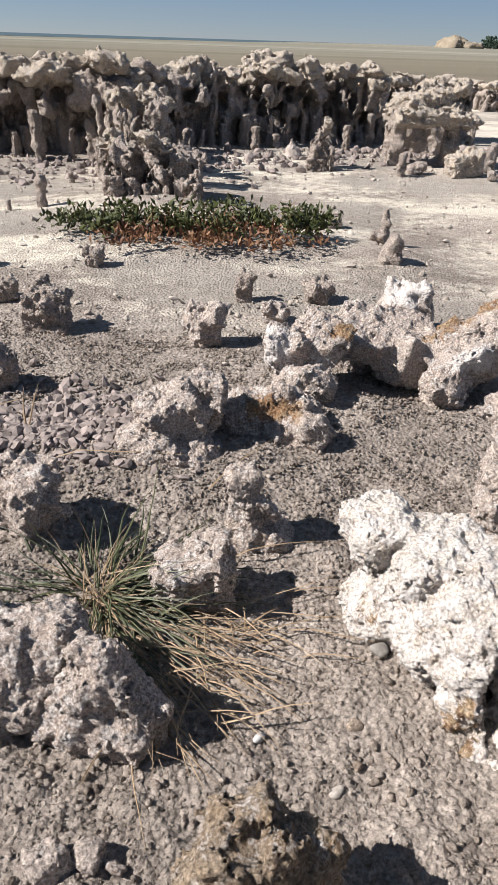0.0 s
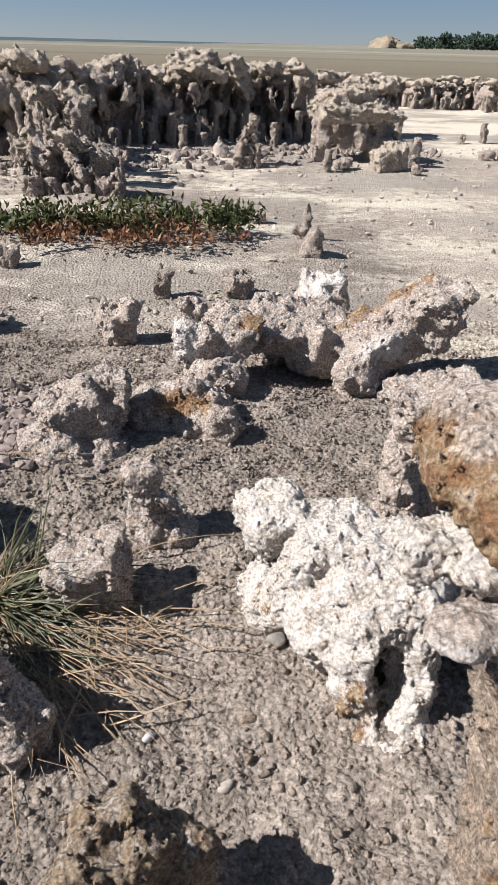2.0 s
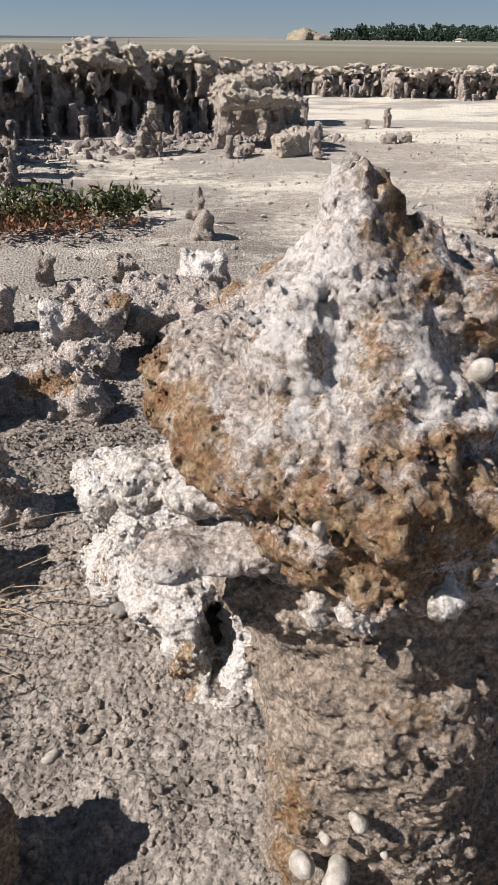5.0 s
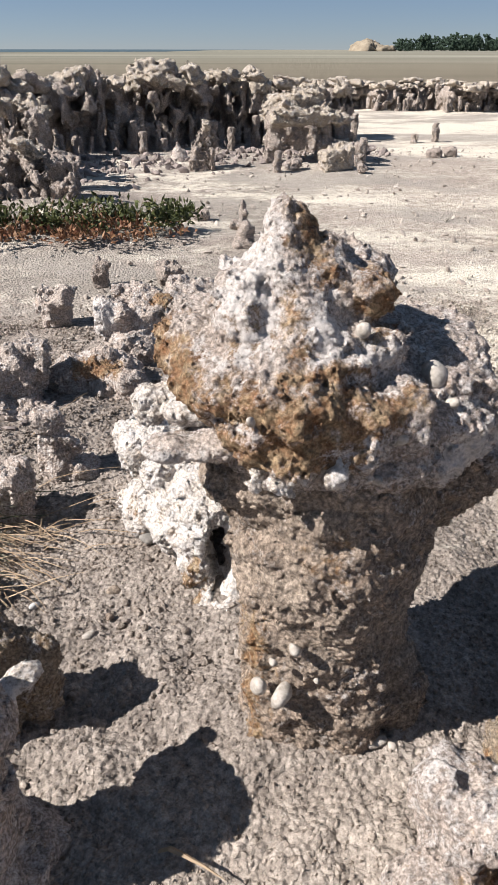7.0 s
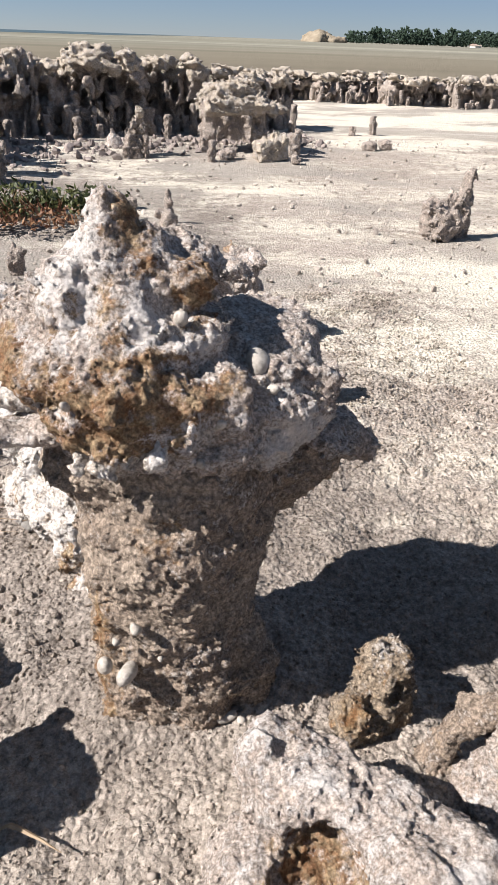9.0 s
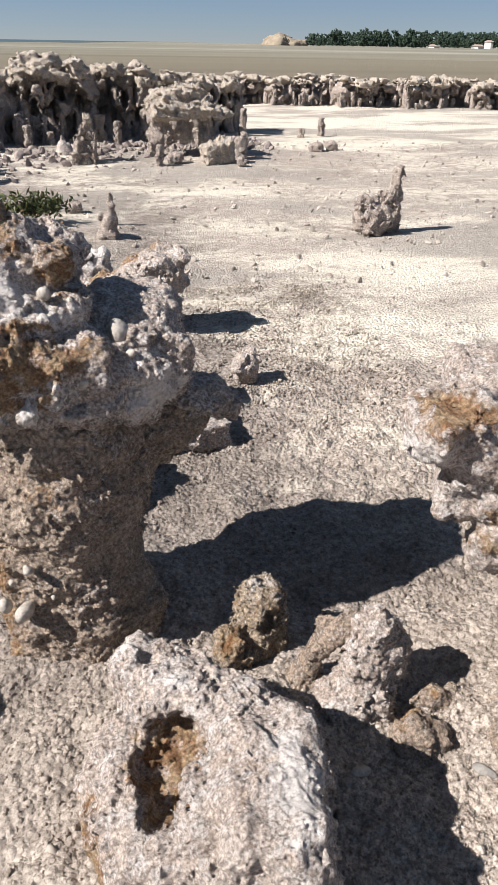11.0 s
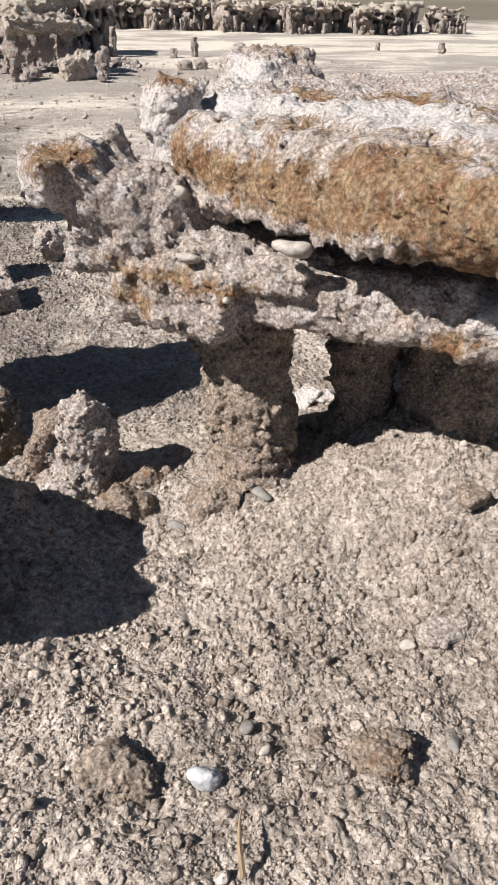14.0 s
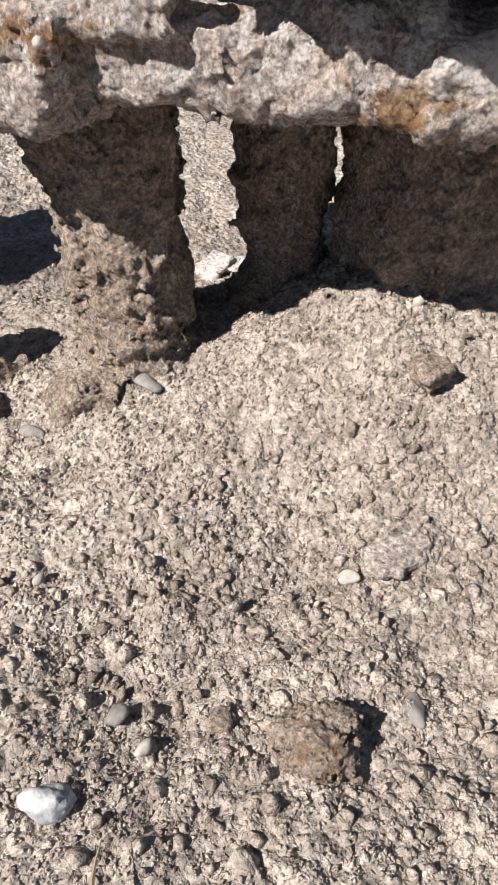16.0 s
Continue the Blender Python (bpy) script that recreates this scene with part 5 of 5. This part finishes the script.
# ---- loose flakes and grit ----
def chips(n, place, size, flat, seed, name, label, material, plainly=False, smooth=False):
    """Many small angular grains in one mesh."""
    rng = np.random.default_rng(seed)
    seed_form = np.array([(1, 0, 0), (-1, 0, 0), (0, 1, 0), (0, -1, 0), (0, 0, 1), (0, 0, -1)], float)
    tri = np.array([(0, 2, 4), (2, 1, 4), (1, 3, 4), (3, 0, 4), (2, 0, 5), (1, 2, 5), (3, 1, 5), (0, 3, 5)])
    k = 6
    if not plainly:
        t = (1 + 5 ** 0.5) / 2
        seed_form = np.array([(-1, t, 0), (1, t, 0), (-1, -t, 0), (1, -t, 0), (0, -1, t), (0, 1, t), (0, -1, -t), (0, 1, -t), (t, 0, -1), (t, 0, 1), (-t, 0, -1), (-t, 0, 1)]) / 1.9
        tri = np.array([(0, 11, 5), (0, 5, 1), (0, 1, 7), (0, 7, 10), (0, 10, 11), (1, 5, 9), (5, 11, 4), (11, 10, 2), (10, 7, 6), (7, 1, 8), (3, 9, 4), (3, 4, 2), (3, 2, 6), (3, 6, 8), (3, 8, 9), (4, 9, 5), (2, 4, 11), (6, 2, 10), (8, 6, 7), (9, 8, 1)])
        k = 12
    x, y = place(rng, n)
    n = len(x)
    r = size(rng, n)
    sc = r[:, None] * np.stack([rng.uniform(0.7, 1.5, n), rng.uniform(0.6, 1.1, n), rng.uniform(*flat, n)], 1)
    v = seed_form[None] * (1 + rng.uniform(-0.38, 0.38, (n, k, 1))) * sc[:, None, :]
    a, b = rng.uniform(0, 6.28, n), rng.normal(0, 0.7, n)
    ca, sa, cb, sb = np.cos(a)[:, None], np.sin(a)[:, None], np.cos(b)[:, None], np.sin(b)[:, None]
    vx, vy, vz = v[..., 0] * cb + v[..., 2] * sb, v[..., 1], -v[..., 0] * sb + v[..., 2] * cb
    wx, wy = vx * ca - vy * sa, vx * sa + vy * ca
    z = gz(x, y) + crumbs(x, y, gz(x, y), np.full(n, 0.003)) + sc[:, 2] * 0.2
    out = np.stack([wx + x[:, None], wy + y[:, None], vz + z[:, None]], -1).reshape(-1, 3)
    faces = (tri[None] + k * np.arange(n)[:, None, None]).reshape(-1, 3)
    tagged(new(name, mesh_of(name, out, faces, material, smooth)), label, "gravel", kind="stuff")


def near_field(rng, n):
    x, y = rng.uniform(-0.6, 1.25, n), -0.45 + 2.1 * rng.random(n) ** 1.25
    return x, y


def strip(x0, x1, y0, y1, thin=0.0):
    """Grains spread over a stretch of the ground, thinner in patches."""
    def place(rng, n):
        x, y = rng.uniform(x0, x1, n), rng.uniform(y0, y1, n)
        keep = gnoise(np.stack([x / 0.07, y / 0.07, 0 * x], 1), 77) > rng.uniform(-1.2, thin, n)
        return x[keep], y[keep]
    return place


def crumb_size(g, n):
    return 0.0006 + 0.0015 * g.random(n) ** 2.2


chips(56000, strip(0.45, 1.05, -0.42, 0.12), crumb_size, (0.7, 1.0), 3, "grit", "loose sandy crumbs and fine gravel", CRUMB, True, True)
chips(72000, strip(-0.3, 0.95, -0.42, 0.62), crumb_size, (0.7, 1.0), 13, "grit", "loose sandy crumbs and fine gravel", CRUMB, True, True)
chips(42000, strip(-0.55, 0.95, 0.6, 1.45, 0.4), lambda g, n: 0.0014 + 0.0026 * g.random(n) ** 2.5, (0.6, 1.0), 14, "grit", "loose sandy crumbs and fine gravel", CRUMB, True, True)
chips(2600, near_field, lambda g, n: 0.0022 + 0.0025 * g.random(n) ** 2, (0.6, 0.95), 5, "coarse_grit", "coarse crumbly grit on the lake bed", CRUMB, smooth=True)
chips(760, strip(0.46, 0.90, -0.40, -0.10), lambda g, n: 0.0026 + 0.0034 * g.random(n) ** 2, (0.6, 0.95), 15, "clods", "crumbly clods of soil among the gravel", CRUMB, smooth=True)
chips(760, strip(-0.25, 0.35, 0.25, 0.62), lambda g, n: 0.0022 + 0.0030 * g.random(n) ** 2, (0.6, 0.95), 16, "clods", "crumbly clods of soil among the gravel", CRUMB, smooth=True)
chips(120, near_field, lambda g, n: 0.003 + 0.003 * g.random(n) ** 2, (0.4, 0.8), 4, "gravel", "scattered pale gravel on the lake bed", GRIT, smooth=True)
chips(1700, lambda g, n: (-0.30 + g.normal(0, 0.10, n), 0.98 + g.normal(0, 0.08, n)), lambda g, n: 0.0035 + 0.010 * g.random(n) ** 3, (0.35, 0.8), 6, "tufa_flakes", "heap of broken tufa flakes", FLAKE)
chips(1500, lambda g, n: (lambda x: (x, 3.75 + 0.45 * np.clip(x, -0.6, 2.0) + g.normal(0, 0.22, n)))(g.uniform(-1.7, 1.5, n)), lambda g, n: 0.006 + 0.022 * g.random(n) ** 3, (0.4, 0.9), 8, "rubble", "brown tufa rubble at the foot of the bank", FLAKE)
chips(3500, lambda g, n: (g.uniform(-1.5, 3.0, n), g.uniform(1.4, 4.5, n)), lambda g, n: 0.004 + 0.008 * g.random(n) ** 3, (0.3, 0.7), 7, "far_gravel", "scattered gravel on the salt flat", GRIT)


# ---- distance ----
def at_angle(deg, dist):
    return dist * math.sin(radians(deg)), dist * math.cos(radians(deg))


def distance():
    # the lake's far water
    me = bpy.data.meshes.new("water")
    me.from_pydata([(-3500, 110, 0.03), (-60, 115, 0.03), (0, 220, 0.03), (60, 900, 0.03), (600, 3900, 0.03), (-3500, 3900, 0.03)], [], [(0, 1, 2, 3, 4, 5)])
    me.materials.append(WATER)
    tagged(new("water", me), "dark strip of shallow lake water far off", "water", kind="structure")
    # clay bluff
    x, y = at_angle(14.4, 330)
    shapes = [ball(x - 3.0, y, 0, 4.6, 8, 4.0), ball(x + 3.5, y + 2, 0, 8, 8, 2.8), ball(x - 1.5, y, 1.5, 3.0, 5, 2.4)]
    v, f = solid(shapes, 0.5, k=1.5, rough=0.5, size=4.0, seed=200, octaves=3)
    thing("bluff", x, y, 0, "eroded tan clay bluff on the far shore", "bluff", data=mesh_of("bluff", v - np.array((x, y, 0)), f, BLUFF))
    # woods
    rnd = random.Random(20)
    V, F, n = [], [], 0
    for i in range(520):
        deg = rnd.uniform(16.3, 47) if i else 15.0
        dist = 320 + rnd.uniform(0, 50)
        x, y = at_angle(deg, dist)
        hgt = rnd.uniform(3.0, 6.0) * (1.0 if deg > 18 else 0.75) if i else 3.2
        for j in range(26):
            a, u = rnd.uniform(0, 6.28), rnd.random()
            rad = hgt * 0.45 * math.sin(math.pi * (0.15 + 0.72 * u)) * rnd.uniform(0.5, 1.0)
            c = np.array((x + rad * math.cos(a), y + rad * math.sin(a), hgt * (0.12 + 0.9 * u)))
            s = hgt * rnd.uniform(0.08, 0.17)
            m = np.array(Euler((rnd.uniform(0, 6), rnd.uniform(0, 6), 0)).to_matrix())
            octa = np.array([(1, 0, 0), (-1, 0, 0), (0, 1, 0), (0, -1, 0), (0, 0, 1), (0, 0, -1)]) * s * np.array((1, rnd.uniform(0.6, 1.0), 0.7))
            V.append(octa @ m.T + c)
            F.append(np.array([(0, 2, 4), (2, 1, 4), (1, 3, 4), (3, 0, 4), (2, 0, 5), (1, 2, 5), (3, 1, 5), (0, 3, 5)]) + n)
            n += 6
    tagged(new("woods", mesh_of("woods", np.concatenate(V), np.concatenate(F), TREE, False)), "dark green belt of trees on the far shore", "woods", kind="stuff")
    for deg, wide, high in ((25.0, 2.4, 0.7), (27.9, 2.4, 0.9), (28.6, 0.9, 2.4), (31.5, 2.4, 0.7)):
        x, y = at_angle(deg, 324)
        root = thing("house", x, y, 0, "small whitewashed house among far trees", "house", "far houses")
        bm = bmesh.new()
        bmesh.ops.create_cube(bm, size=1.0, matrix=Matrix.Translation((0, 0, high / 2)) @ Matrix.Diagonal((wide, 5, high, 1)))
        me = bpy.data.meshes.new("wall")
        bm.to_mesh(me)
        me.materials.append(WALLS)
        part("wall", root, me)
        me = bpy.data.meshes.new("roof")
        a, b, r = wide / 2 + 0.3, 2.8, high + 0.6
        me.from_pydata([(-a, -b, high), (a, -b, high), (a, b, high), (-a, b, high), (-a, 0, r), (a, 0, r)], [], [(0, 1, 5, 4), (2, 3, 4, 5), (1, 2, 5), (3, 0, 4), (3, 2, 1, 0)])
        me.materials.append(ROOF)
        part("roof", root, me)


distance()
